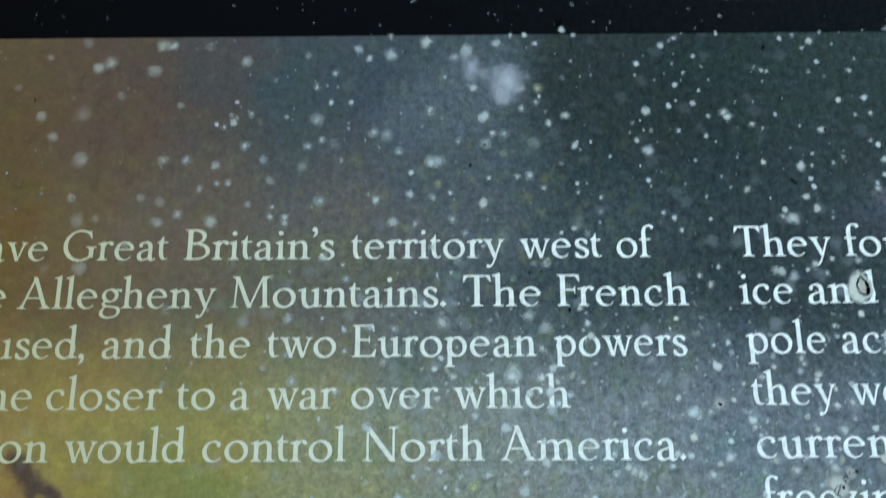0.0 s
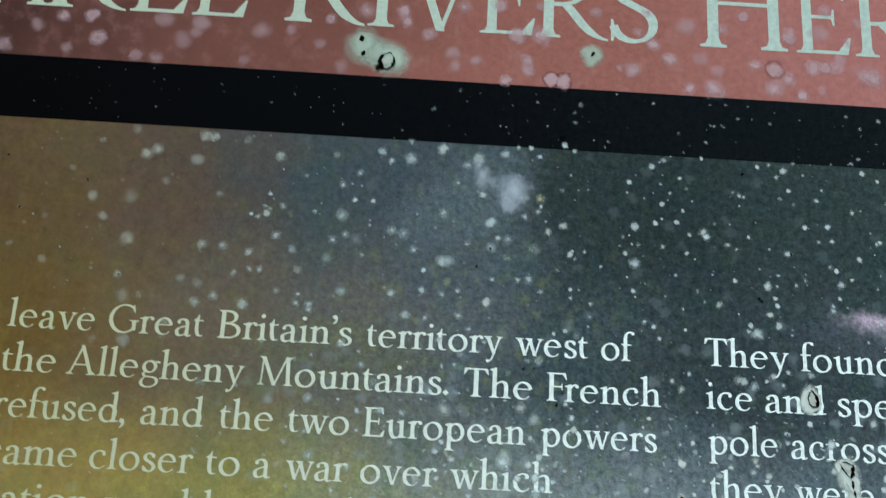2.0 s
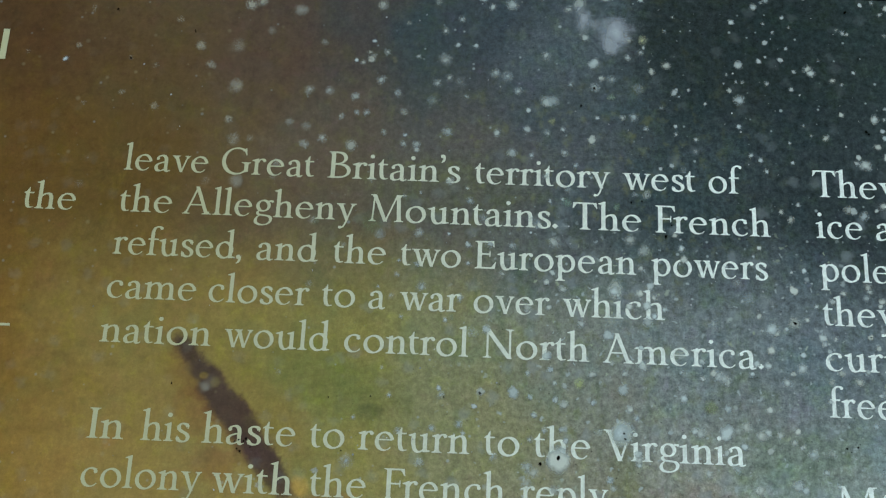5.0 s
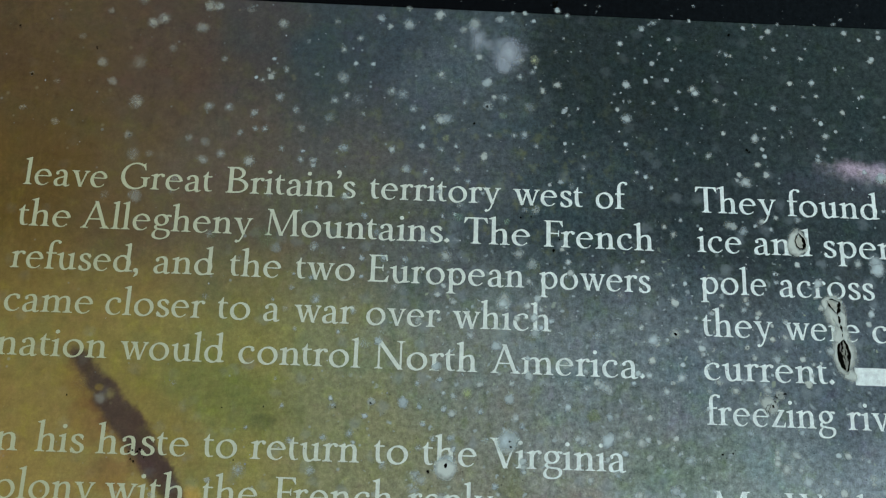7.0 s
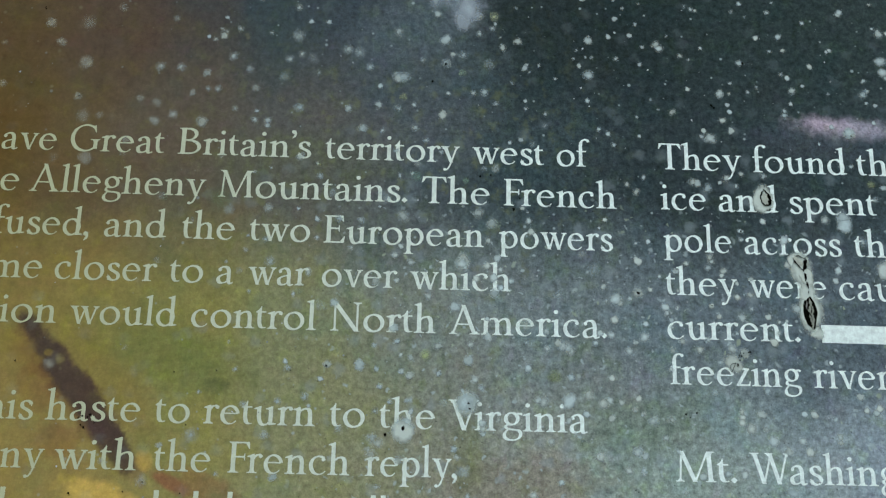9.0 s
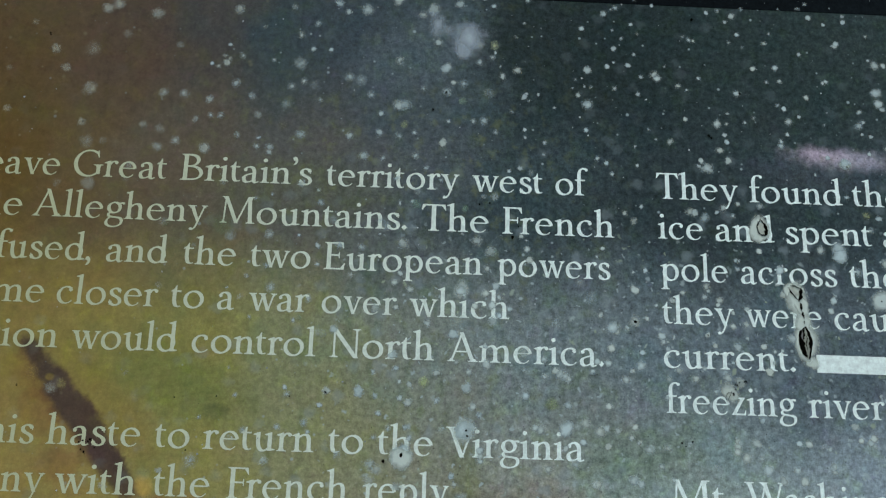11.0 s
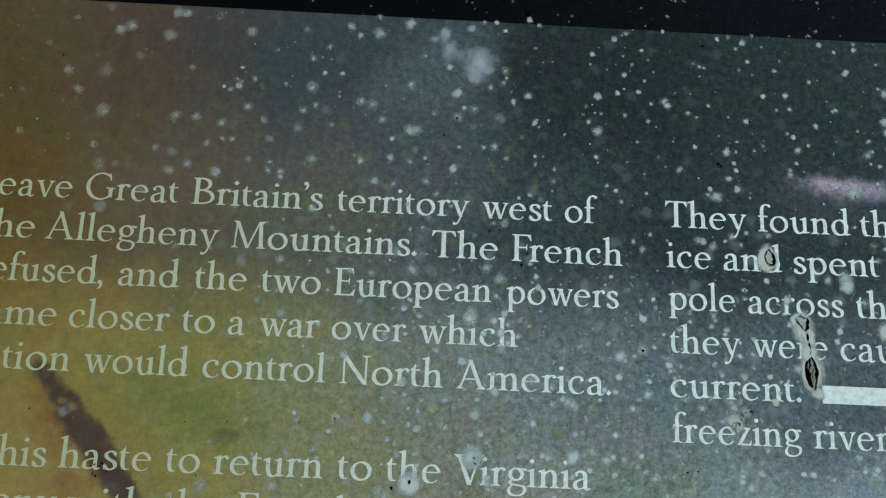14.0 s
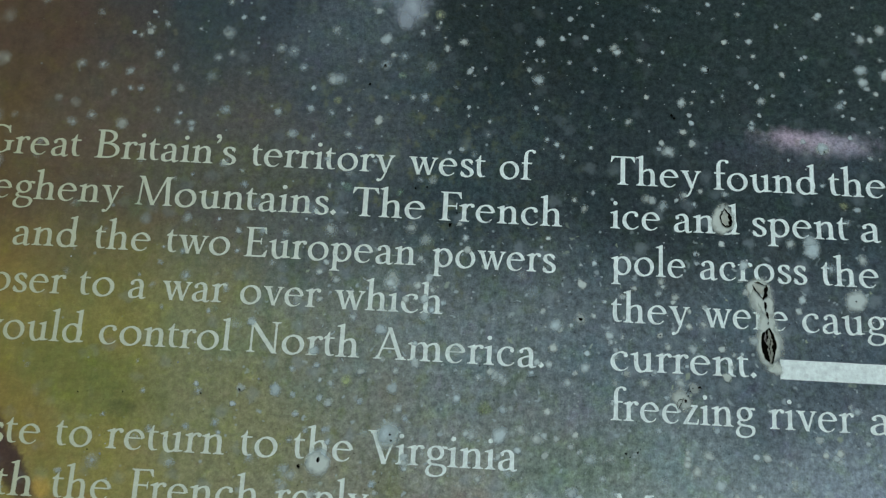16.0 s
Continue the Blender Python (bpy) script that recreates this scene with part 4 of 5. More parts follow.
blooms((
    (153.9, 8.8, 0.58, 0.9), (154.3, -38.2, 0.74, 0.9), (154.8, -33.2, 1.16, 0.8), (155.2, 6, 0.58, 0.9), (155.4, -57.6, 0.62, 0.6), (155.6, -34.1, 0.8, 0.6),
    (156.8, -72.9, 0.81, 0.8), (156.9, 52.6, 0.61, 0.8), (157.6, -45.6, 0.97, 0.8), (158.2, -4.3, 0.57, 0.8), (158.8, -68.6, 0.89, 0.6), (159.1, -68.6, 1.04, 0.7),
    (159.4, -56.6, 0.64, 0.9), (160, -31.5, 1.16, 0.8), (160.3, -6.2, 0.86, 0.6), (160.6, -69.6, 0.74, 0.6), (161.1, -42.1, 0.98, 0.8), (161.6, -39, 0.58, 0.8),
    (162.6, -61.6, 1.14, 0.8), (162.8, -18.7, 0.65, 0.8), (162.9, -30.7, 0.64, 0.8), (165.4, -65.4, 0.65, 0.6), (166.3, -34.8, 0.78, 0.8), (166.6, 33.8, 0.9, 1),))
blooms((
    (166.9, -61.3, 1.09, 0.5), (167.2, -49.5, 0.62, 0.6), (167.4, 32.7, 0.95, 1), (167.8, -45.1, 0.71, 0.5), (167.9, -39.6, 0.64, 0.6), (169.5, -77.5, 0.69, 0.5),
    (170.1, 15.3, 0.69, 0.8), (172.7, 30.8, 0.6, 0.9), (174.2, -3.2, 0.96, 0.7), (174.2, 21.7, 0.59, 0.9), (175.5, -3.4, 0.77, 0.7), (176.2, -42.3, 0.74, 0.6),
    (177, -24.9, 0.75, 0.6), (177.2, -54.8, 0.63, 0.7), (177.4, -34.2, 0.6, 0.8), (177.8, 10.4, 0.59, 0.8), (178, -23.4, 0.56, 0.6), (178, -4.6, 0.96, 0.6),
    (179.1, -36.7, 0.56, 0.6), (179.2, 8.6, 1.27, 0.95), (179.3, -73.1, 0.74, 0.6), (180.2, -26.7, 0.56, 0.7), (182.3, 20.7, 0.99, 0.9), (182.6, 13.5, 0.79, 0.9),))
blooms((
    (182.7, -2, 0.87, 0.8), (183, -73.2, 0.74, 0.7), (183.1, -61.5, 0.72, 0.8), (183.2, -60.2, 0.81, 0.7), (183.8, -28.5, 0.56, 0.8), (184.5, -36.9, 0.91, 0.6),
    (184.5, 15.8, 0.57, 0.9), (184.7, 10.7, 0.69, 0.7), (185.1, -3.9, 0.58, 0.8), (185.2, -62.9, 0.99, 0.7), (185.4, -15.4, 0.57, 0.9), (186.4, -0.7, 0.58, 0.8),
    (187.2, -27.4, 0.66, 0.6), (187.5, 51.6, 0.82, 0.8), (187.7, -59.5, 0.81, 0.6), (187.8, 29.4, 0.9, 0.9), (188.5, -62.9, 0.66, 0.7), (188.7, 46.3, 0.61, 0.9),
    (189.4, -54.1, 0.65, 0.5), (190, -65.6, 1.01, 0.7), (191, -12.8, 0.63, 0.9), (191.9, -1.1, 0.77, 0.5), (192.4, 36.7, 0.6, 0.9), (193.8, -77.1, 1.33, 0.6),))
blooms((
    (195.7, 44, 0.61, 0.9), (195.9, -17.4, 0.86, 0.7), (196.8, -65.4, 0.88, 0.8), (197.7, -59.2, 0.58, 0.8), (198.1, 37.1, 0.71, 0.9), (198.3, -67.9, 0.86, 0.7),
    (198.4, 15.3, 0.66, 0.9), (198.5, 16.5, 0.62, 0.8), (199.1, 33.3, 0.6, 0.8), (199.7, 25.6, 0.6, 0.9), (199.9, -59.2, 0.78, 0.8), (200.7, 22.1, 0.8, 0.9),
    (204.8, -60.3, 0.6, 0.7), (205.6, -65.5, 0.82, 0.6), (205.6, -64.2, 0.72, 0.6), (205.7, 29, 0.7, 0.9), (206.3, -12, 0.96, 0.8), (207.6, -27.2, 0.66, 0.7),
    (207.9, 52.2, 0.68, 0.7), (208.5, -24.6, 0.76, 0.7), (210.7, -11.1, 1.44, 0.7), (210.9, -14.4, 0.86, 0.7), (211, -54.9, 0.74, 0.5), (211, -12.8, 1.53, 0.7),))
blooms((
    (212.2, -58.1, 0.6, 0.9), (213.8, 11.2, 0.98, 0.7), (214, 2.2, 0.59, 0.8), (214.2, 44, 0.61, 0.9), (214.3, 11.2, 1.18, 0.8), (214.5, -58.5, 0.68, 0.6),
    (214.7, 44.8, 0.61, 0.8), (215, 10.4, 0.74, 0.6), (215.1, -17.2, 1.15, 0.4), (215.3, -59.2, 0.74, 0.5), (215.3, -57.5, 0.8, 0.8), (218.8, 21.8, 1.09, 0.9),
    (219.2, -48.5, 0.83, 0.6), (219.2, -6.4, 0.73, 0.6), (219.2, 25.5, 0.57, 0.9), (220.3, -24.3, 1.88, 0.9), (221.5, -3.2, 0.66, 0.7), (222.2, -14.9, 1.01, 0.7),
    (222.8, 47.4, 0.56, 0.7), (224.1, 31.1, 1.18, 0.9), (224.3, 28, 0.95, 0.9), (224.4, 39, 1.04, 0.9), (225.2, 9.3, 0.63, 0.6), (226.7, 39, 0.62, 0.9),))
blooms((
    (227.3, 25.3, 0.61, 0.9), (228.7, 34, 0.6, 0.7), (229, 41.6, 1.04, 0.9), (229.7, 30.3, 1.21, 0.9), (234.2, 37.4, 0.58, 0.7), (236.2, 48.4, 0.58, 0.8),))
blooms((
    (-14.4, 74, 1.55, 0.5), (-7, 80.3, 1.56, 0.5), (-0.4, 83.4, 1.56, 0.7), (1.7, 74, 1.36, 0.4), (6.9, 83.9, 1.57, 0.7), (9.3, 77.5, 1.76, 0.6),
    (19.5, 73, 1.36, 0.4), (24.9, 72.9, 1.56, 0.5), (25.7, 84.1, 1.97, 0.4), (30.9, 78.3, 1.96, 0.4), (34.3, 80.8, 1.18, 0.4), (35.5, 83.7, 1.89, 0.5),
    (47.5, 73.4, 1.57, 0.4), (51, 82.5, 1.98, 0.6), (58.9, 83.1, 1.19, 0.4), (66.7, 79.7, 1.39, 0.4), (69.1, 87.2, 1.2, 0.6), (72.7, 73.5, 1.58, 0.4),
    (78.5, 90.2, 2.16, 0.6), (88, 90.9, 1.61, 0.9), (89.2, 87.6, 1.41, 0.8), (95.1, 84.3, 1.6, 0.6), (101.6, 79.4, 1.6, 0.5), (102.3, 75.5, 1.39, 0.6),), "heading bloom", HEAD_PALE)
blooms((
    (104.3, 93.2, 1.82, 0.7), (107.7, 77.6, 1.2, 0.5), (113.6, 94.5, 1.83, 0.7), (115.8, 72.4, 1.39, 0.9), (118.5, 85.7, 1.93, 0.7), (121.2, 78.5, 1.5, 0.8),
    (121.5, 75.8, 1.49, 0.8), (124.3, 94.7, 1.22, 0.6), (125, 86.1, 2.22, 0.7), (127.6, 73.4, 1.6, 0.9), (130.8, 73.3, 1.8, 0.9), (139.2, 94, 1.43, 0.6),
    (145.5, 78, 0.8, 0.6), (149.1, 77.7, 2.01, 0.8), (150.6, 88.9, 1.43, 0.6), (153, 95, 1.23, 0.6), (154.6, 85.7, 1.53, 1), (158.9, 81.4, 1.62, 0.9),
    (163.2, 91.4, 2.05, 0.5), (164.1, 73.5, 1.41, 1), (167.1, 82.3, 1.62, 0.4), (170.6, 73.6, 2.02, 1), (171.5, 78.7, 1.83, 0.5), (172.9, 91.3, 1.44, 0.6),), "heading bloom", HEAD_PALE)
blooms((
    (178.9, 95.7, 1.24, 0.7), (181.5, 81.3, 1.58, 0.9), (186.5, 74.9, 2.23, 1), (186.6, 80.3, 1.83, 0.8), (190.2, 77.7, 1.63, 0.8), (190.8, 89.7, 1.44, 0.7),
    (191.1, 91.4, 1.44, 0.7), (193.8, 73.2, 1.42, 1), (197, 81.6, 1.84, 0.8), (199.2, 75, 1.42, 0.5), (199.2, 92, 2.07, 0.5), (200.1, 81.8, 1.23, 0.7),
    (201.1, 98.7, 1.67, 0.6), (203.2, 82, 1.84, 0.7), (204.3, 84.4, 1.23, 0.6), (206.7, 89.6, 1.24, 0.6), (209.7, 95.6, 1.46, 0.6), (211.2, 80.3, 2.56, 0.8),
    (213.2, 79.3, 2.05, 0.8),), "heading bloom", HEAD_PALE)
# blooms among the lines of text
blooms((
    (102.4, -24, 0.64, 0.7), (124.5, -19.8, 0.77, 0.6), (125.2, -15.5, 1.03, 0.4), (119, -26.4, 0.51, 1), (124.2, -26, 0.77, 0.8), (126, -32.7, 1.01, 0.4),
    (103, -30.2, 0.63, 0.7), (110.5, -33.8, 0.88, 0.6), (116.8, -36.1, 0.88, 0.6), (85.1, -36.6, 1.25, 0.3), (118.1, -32.9, 2.02, 0.25), (102.7, -41.5, 0.87, 0.5),
    (103.6, -44.7, 0.62, 0.5), (133.4, -39.9, 1.76, 0.35), (138.6, -45.4, 0.75, 0.5), (141.9, -44.7, 1.13, 0.8), (117.6, -42.8, 0.62, 0.5), (141.1, -32.5, 1.02, 0.4),
    (104.8, -51.6, 0.62, 0.6), (106.7, -52.6, 0.74, 0.6), (113.4, -51.9, 0.62, 0.5), (99.9, -55.2, 0.61, 0.6), (87.7, -50.5, 0.86, 0.5), (123.2, -54.9, 0.62, 0.4),))
blooms((
    (114.6, -58.5, 0.98, 0.3), (102.4, -58.6, 0.73, 0.4), (123.7, -64.4, 1.22, 0.6), (98.4, -70.7, 1.2, 0.4), (119.4, -74, 1.2, 0.3), (104.7, -71.8, 0.96, 0.4),
    (106.2, -58.5, 0.61, 0.4), (152.5, -13.6, 0.52, 0.8), (151.1, -15.7, 0.39, 0.7), (160.2, -23.7, 0.77, 0.8), (165.2, -27.4, 0.51, 0.8), (171.7, -24, 0.65, 0.8),
    (169.2, -26, 0.64, 0.5), (180.7, -25.6, 0.77, 0.6), (177.6, -22.1, 0.78, 0.6), (185.4, -17.7, 0.39, 0.6), (196.1, -23.6, 0.78, 0.6), (183.7, -31.9, 0.64, 0.8),
    (186.9, -31.3, 0.77, 0.7), (158.1, -33.1, 0.51, 0.7), (151.7, -30.3, 0.64, 0.7), (169.3, -34.8, 0.51, 0.6), (169.6, -30.7, 0.51, 0.5), (159.3, -43.4, 0.63, 0.6),))
blooms((
    (174.1, -44.8, 0.76, 0.8), (181.7, -44.4, 1.01, 0.7), (190.8, -36.5, 0.64, 0.7), (193.4, -37.7, 0.64, 0.7), (195.1, -37.4, 0.51, 0.7), (186.9, -34.7, 0.51, 0.5),
    (183.2, -40.6, 0.51, 0.6), (193, -40.3, 0.64, 0.6), (197.7, -34.3, 0.9, 0.6), (170.2, -42.9, 0.76, 0.5), (167.7, -37.9, 0.63, 0.5), (146.9, -22.3, 1.03, 0.3),
    (149.5, -26.2, 1.54, 0.2), (158.6, -59.2, 0.62, 0.6), (160.6, -60, 0.49, 0.7), (160.1, -73, 0.61, 0.8), (178.8, -47.7, 0.63, 0.6), (183.2, -59.1, 0.62, 0.7),
    (193.5, -67.8, 0.86, 0.6), (178.2, -65.1, 0.74, 0.3), (173.5, -73.9, 0.73, 0.6), (168, -68.4, 0.73, 0.6),))
# blooms over and between the first lines
blooms((
    (45.4, 36.5, 0.84, 0.4), (60.4, 26.6, 0.97, 0.8), (58.4, 33.2, 0.56, 0.6), (66.6, 42.7, 0.56, 0.4), (92.4, 53.7, 0.57, 0.5), (127.1, 34.2, 0.35, 0.6),
    (130, 21.7, 0.55, 0.3), (133.2, 46.9, 0.43, 0.6), (131, 42.9, 0.57, 0.3), (124.1, 26.7, 1.25, 0.2), (162.6, 45.3, 0.43, 0.3), (184.7, 20.8, 0.42, 0.6),
    (189.9, 42.6, 0.43, 0.4), (177.1, 43.9, 0.43, 0.6), (174.4, 45, 0.36, 0.5), (190.2, 53.8, 0.43, 0.4), (35.6, -0.3, 0.93, 0.3), (59.5, -0.2, 0.67, 0.4),
    (62.5, -13.8, 1.06, 0.3), (78.6, 0.3, 0.81, 0.5), (54, -16.6, 0.66, 0.3), (62.8, -26.8, 0.39, 0.5), (68.6, -33.8, 0.52, 0.5), (64.9, -45.9, 0.38, 0.5),))
blooms((
    (67, -23.7, 0.52, 0.3), (108.9, 5.5, 0.68, 0.5), (101.9, 2.6, 0.81, 0.6), (112.7, 2.6, 0.54, 0.5), (135.1, 5.4, 0.82, 0.4), (107.1, -0.5, 0.81, 0.4),
    (122.1, -12.8, 1.2, 0.6), (132.7, -11.3, 0.53, 0.7), (126.1, -1.3, 0.81, 0.4), (123.3, -1.3, 0.67, 0.4), (118.3, -11.2, 0.4, 0.4),))
# the large ragged bloom and its lobes
for x, z, r, dense, tall, turn in ((118.6, 42.0, 3.0, 0.85, 1.25, 10), (117.6, 38.6, 2.0, 0.6, 1.3, 0), (109.4, 48.4, 1.4, 0.5, 1.0, 0), (121.0, 40.4, 1.7, 0.4, 1.0, 0), (110.7, 45.2, 1.9, 0.75, 1.6, 10), (113.4, 44.0, 1.6, 0.4, 0.8, 0)):
    bloom(x, z, r, dense, (0.46, 0.54, 0.57), tall, turn)
# yellowish and lilac blooms
for x, z, r, dense, tint in ((92.6, 8.0, 0.9, 0.6, (0.36, 0.38, 0.12)), (218.5, -2.5, 0.9, 0.9, (0.40, 0.46, 0.24)),
                             (110.1, -47.8, 1.2, 1.2, (0.48, 0.58, 0.27)), (140.0, -52.0, 1.4, 0.6, (0.30, 0.38, 0.14)),
                             (60.0, -11.5, 3.0, 0.5, (0.22, 0.32, 0.16)), (107.0, -4.0, 1.2, 0.6, (0.24, 0.38, 0.28)), (20.0, -48.5, 1.6, 0.6, (0.45, 0.32, 0.10)),
                             (27.0, -51.0, 1.2, 0.7, (0.48, 0.40, 0.14)),
                             (125.5, 40.2, 1.1, 0.9, (0.42, 0.48, 0.30)), (121.9, 40.0, 0.6, 0.9, (0.44, 0.50, 0.34)), (117.6, 24.1, 0.99, 0.8, (0.30, 0.42, 0.30)), (103.1, 17.0, 0.85, 0.7, (0.36, 0.42, 0.22)), (83.1, -1.6, 0.70, 0.6, (0.34, 0.36, 0.12)), (46.7, -11.2, 0.99, 0.5, (0.26, 0.36, 0.20)), (80.2, -33.3, 0.85, 0.5, (0.34, 0.44, 0.28)), (73.0, 15.4, 1.13, 0.4, (0.28, 0.30, 0.14)), (126.0, -15.6, 1.27, 0.6, (0.28, 0.36, 0.24)), (118.8, -4.6, 0.85, 0.8, (0.30, 0.46, 0.32))):
    bloom(x, z, r, dense * 0.6, tint)
# milky halos round the deep cracks
for x, z, r, dense, tall, turn in ((77.8, 80.0, 4.7, 0.9, 1.1, 0), (85.6, 76.8, 5.0, 1.0, 1.0, 0), (81.2, 78.2, 4.4, 0.8, 1.0, 0), (138.2, 81.0, 3.2, 0.85, 1.0, 0),
                                   (191.5, -7.0, 2.5, 1.6, 1.35, 15), (198.8, -22.8, 2.4, 1.4, 1.0, 40), (200.3, -26.0, 1.8, 1.4, 1.6, -12),
                                   (200.6, -30.0, 2.0, 1.4, 1.4, 0), (201.2, -35.0, 2.9, 1.5, 1.9, 0), (202.0, -40.0, 1.7, 1.3, 1.0, 0),
                                   (182.0, -48.0, 1.9, 0.9, 1.5, -40), (184.6, -45.4, 1.4, 0.5, 1.0, 0), (191.8, -42.6, 1.0, 0.9, 1.0, 0),
                                   (232.1, 30.2, 2.3, 1.1, 1.25, 0), (233.4, 16.5, 2.2, 1.1, 1.0, 0), (105.6, -65.4, 2.5, 1.1, 1.0, 0), (119.8, -58.8, 2.5, 0.75, 1.15, 0), (118.4, -25.2, 1.9, 0.6, 1.25, 0), (199.6, -24.4, 2.6, 1.1, 1.6, 0)):
    bloom(x, z, r * 0.82, dense * (0.85 if z > 71.3 else 1.0), GREENISH if z > 71.3 else WARM, tall, turn, "halo")


def blot(bm, x, z, r, height, n=7, rough=0.35, tall=1.0, turn=0.0, thick=0.00008):
    """A small uneven raised flake."""
    ring = []
    for i in range(n):
        a, d = i * math.tau / n, r * rng.uniform(1 - rough, 1 + rough)
        px, pz = d * math.cos(a), d * math.sin(a) * tall
        ring.append((x + px * math.cos(turn) - pz * math.sin(turn), z + px * math.sin(turn) + pz * math.cos(turn)))
    top = [bm.verts.new(spot(px, pz, height)) for px, pz in ring]
    tip = bm.verts.new(spot(x, z, height + thick))
    for i in range(n):
        bm.faces.new((top[i], top[(i + 1) % n], tip))


speck_mesh = bmesh.new()


def specks_at(rows):
    for x, z, r in rows:
        dense = rng.uniform(0.5, 0.95) * (1.0 if z < 54 else 0.15 + 0.5 * max(0, x) / 230)
        bloom(x, z, r * (1.15 if z < 54 else 0.75), dense, (0.50, 0.60, 0.58), rng.uniform(0.8, 1.3), rng.uniform(0, 180), "fleck")


specks_at((
    (-19.3, 29, 0.53), (-2.9, 65.2, 0.29), (0.2, 64.9, 0.29), (10.1, 60.2, 0.29), (10.8, 69.1, 0.29), (14.2, 64.1, 0.29),
    (16.5, 59.6, 0.38), (24.9, 69.6, 0.29), (25.3, 66, 0.29), (26.7, 59, 0.38), (27.3, 64.1, 0.29), (42.7, 66.4, 0.39),
    (43.6, 64.3, 0.29), (53.9, 31.7, 0.39), (55.8, 62.1, 0.48), (58.1, 37.2, 0.49), (59, -57.6, 0.44), (61.6, 64.8, 0.29),
    (66.9, -52.2, 0.44), (67.2, 11.9, 0.48), (67.4, -20.2, 0.35), (71.7, -2.9, 0.41), (74.2, 63.3, 0.29), (74.5, 57.3, 0.36),
    (78.1, -50.1, 0.44), (78.9, -34.1, 0.45), (78.9, -13.1, 0.45), (82.9, -1.4, 0.46), (83.7, -20.2, 0.45), (84, -60.1, 0.44),
    (84.4, 69, 0.3), (86.3, -53.9, 0.44),))
specks_at((
    (89.8, 56.6, 0.39), (97.1, 62.9, 0.39), (97.7, 63.3, 0.49), (98.2, 7.8, 0.51), (98.4, -12, 0.31), (99.9, -55.5, 0.43),
    (102.2, -58.9, 0.43), (102.3, -24.1, 0.45), (102.6, -30.3, 0.4), (102.9, -3.9, 0.46), (103.4, -44.8, 0.41), (104.1, 68.7, 0.59),
    (104.6, -51.8, 0.43), (105.8, 14.9, 0.48), (105.9, -3.3, 0.5), (106.4, -52.9, 0.54), (107.2, -60.9, 0.51), (109.2, 68.3, 0.3),
    (113.2, -52.1, 0.39), (114.2, 18.4, 0.47), (114.8, 59.5, 0.39), (116.3, 59.2, 0.29), (116.7, 68.8, 0.3), (117, 57.5, 0.39),
    (117.7, 65.5, 0.3), (123.1, -55.2, 0.39), (124.2, 66.7, 0.49), (125.8, 38.1, 0.4), (126.1, 15.9, 0.55), (127, 60.2, 0.39),
    (129.5, 5.6, 0.45), (131.5, 55.5, 0.68),))
specks_at((
    (133.2, 26, 0.55), (133.4, 16.9, 0.43), (133.5, 14.8, 0.42), (133.8, 26.9, 0.38), (133.9, 64.4, 0.69),
    (134, -12.3, 0.38), (134.1, 61.7, 0.69), (134.4, 24.9, 0.48), (135.4, 66.7, 0.89), (136.8, 26.8, 0.44), (138.3, -45.6, 0.44),
    (138.3, 10.5, 0.48), (138.3, 13.6, 0.49), (138.9, 57, 0.39), (140.9, 23.3, 0.39), (141.8, 55.2, 0.39), (142.6, 56.9, 0.49),
    (144.8, 70.5, 0.5), (145.5, 29, 0.3), (146.3, 31.4, 0.4), (148.6, 29.6, 0.4), (150.2, 29.5, 0.4), (151.1, -15.7, 0.32),
    (151.8, -30.4, 0.49), (152.5, -33.7, 0.37), (152.5, -13.5, 0.41), (154.4, 68.4, 0.64), (154.6, 35.5, 0.5), (155.8, 52, 0.41),
    (156, 46, 0.4), (156.2, 36.7, 0.3),))
specks_at((
    (156.3, 40.7, 0.5), (156.4, 29.4, 0.5), (158, -33.2, 0.4), (158.3, 43.7, 0.4), (158.5, -59.2, 0.52), (159, -43.5, 0.4),
    (159.9, -19.3, 0.38), (159.9, 36.1, 0.5), (160.1, -73.4, 0.52), (160.1, -23.9, 0.53), (160.2, -60.3, 0.39), 
    (160.9, 48, 0.41), (160.9, 60.4, 0.59), (161.2, 13.6, 0.39), (161.5, 39.3, 0.46), (161.6, 8.5, 0.41), (162, 55.1, 0.41),
    (162.3, -2.4, 0.48), (162.3, 28, 0.5), (163.1, 32.9, 0.5), (164.8, 18.4, 0.39), (165.1, -27.4, 0.36), (166.6, 15.8, 0.39),
    (166.6, 53.7, 0.41), (166.7, -36.2, 0.55), (167.8, -36.2, 0.36), (167.8, 58.3, 0.51), (168, 58.2, 0.59), (168.8, 71, 0.5),
    (168.9, -26, 0.54), (169.1, 63.2, 0.4),))
specks_at((
    (169.2, -35.2, 0.41), (169.2, 69.1, 0.4), (169.4, 36.2, 0.41), (170.1, 63, 0.5), (172.1, 63.3, 0.5), (172.8, 62.9, 0.4),
    (173.3, 69.2, 0.4), (174.9, 29.8, 0.4), (176, 44.2, 0.51), (176.4, 65.5, 0.53), (177.1, 9, 0.49), (178, 33.2, 0.5),
    (179.1, 69.2, 0.4), (180.1, 65.5, 0.4), (180.9, 52.3, 0.41), (181.1, -3.1, 0.48), (183.9, 53.1, 0.51), (184.1, 17.7, 0.49),
    (184.8, 64.7, 0.6), (185.1, 23.6, 0.4), (185.5, -17.6, 0.49), (185.7, 49.8, 0.51), (186.5, 43.9, 0.48), 
    (189.4, 21.4, 0.4), (191.7, 22.8, 0.5), (192.6, 66.1, 0.4), (195.7, 33, 0.4),
    (197.2, 46.9, 0.41), (198.3, 26.6, 0.5),))
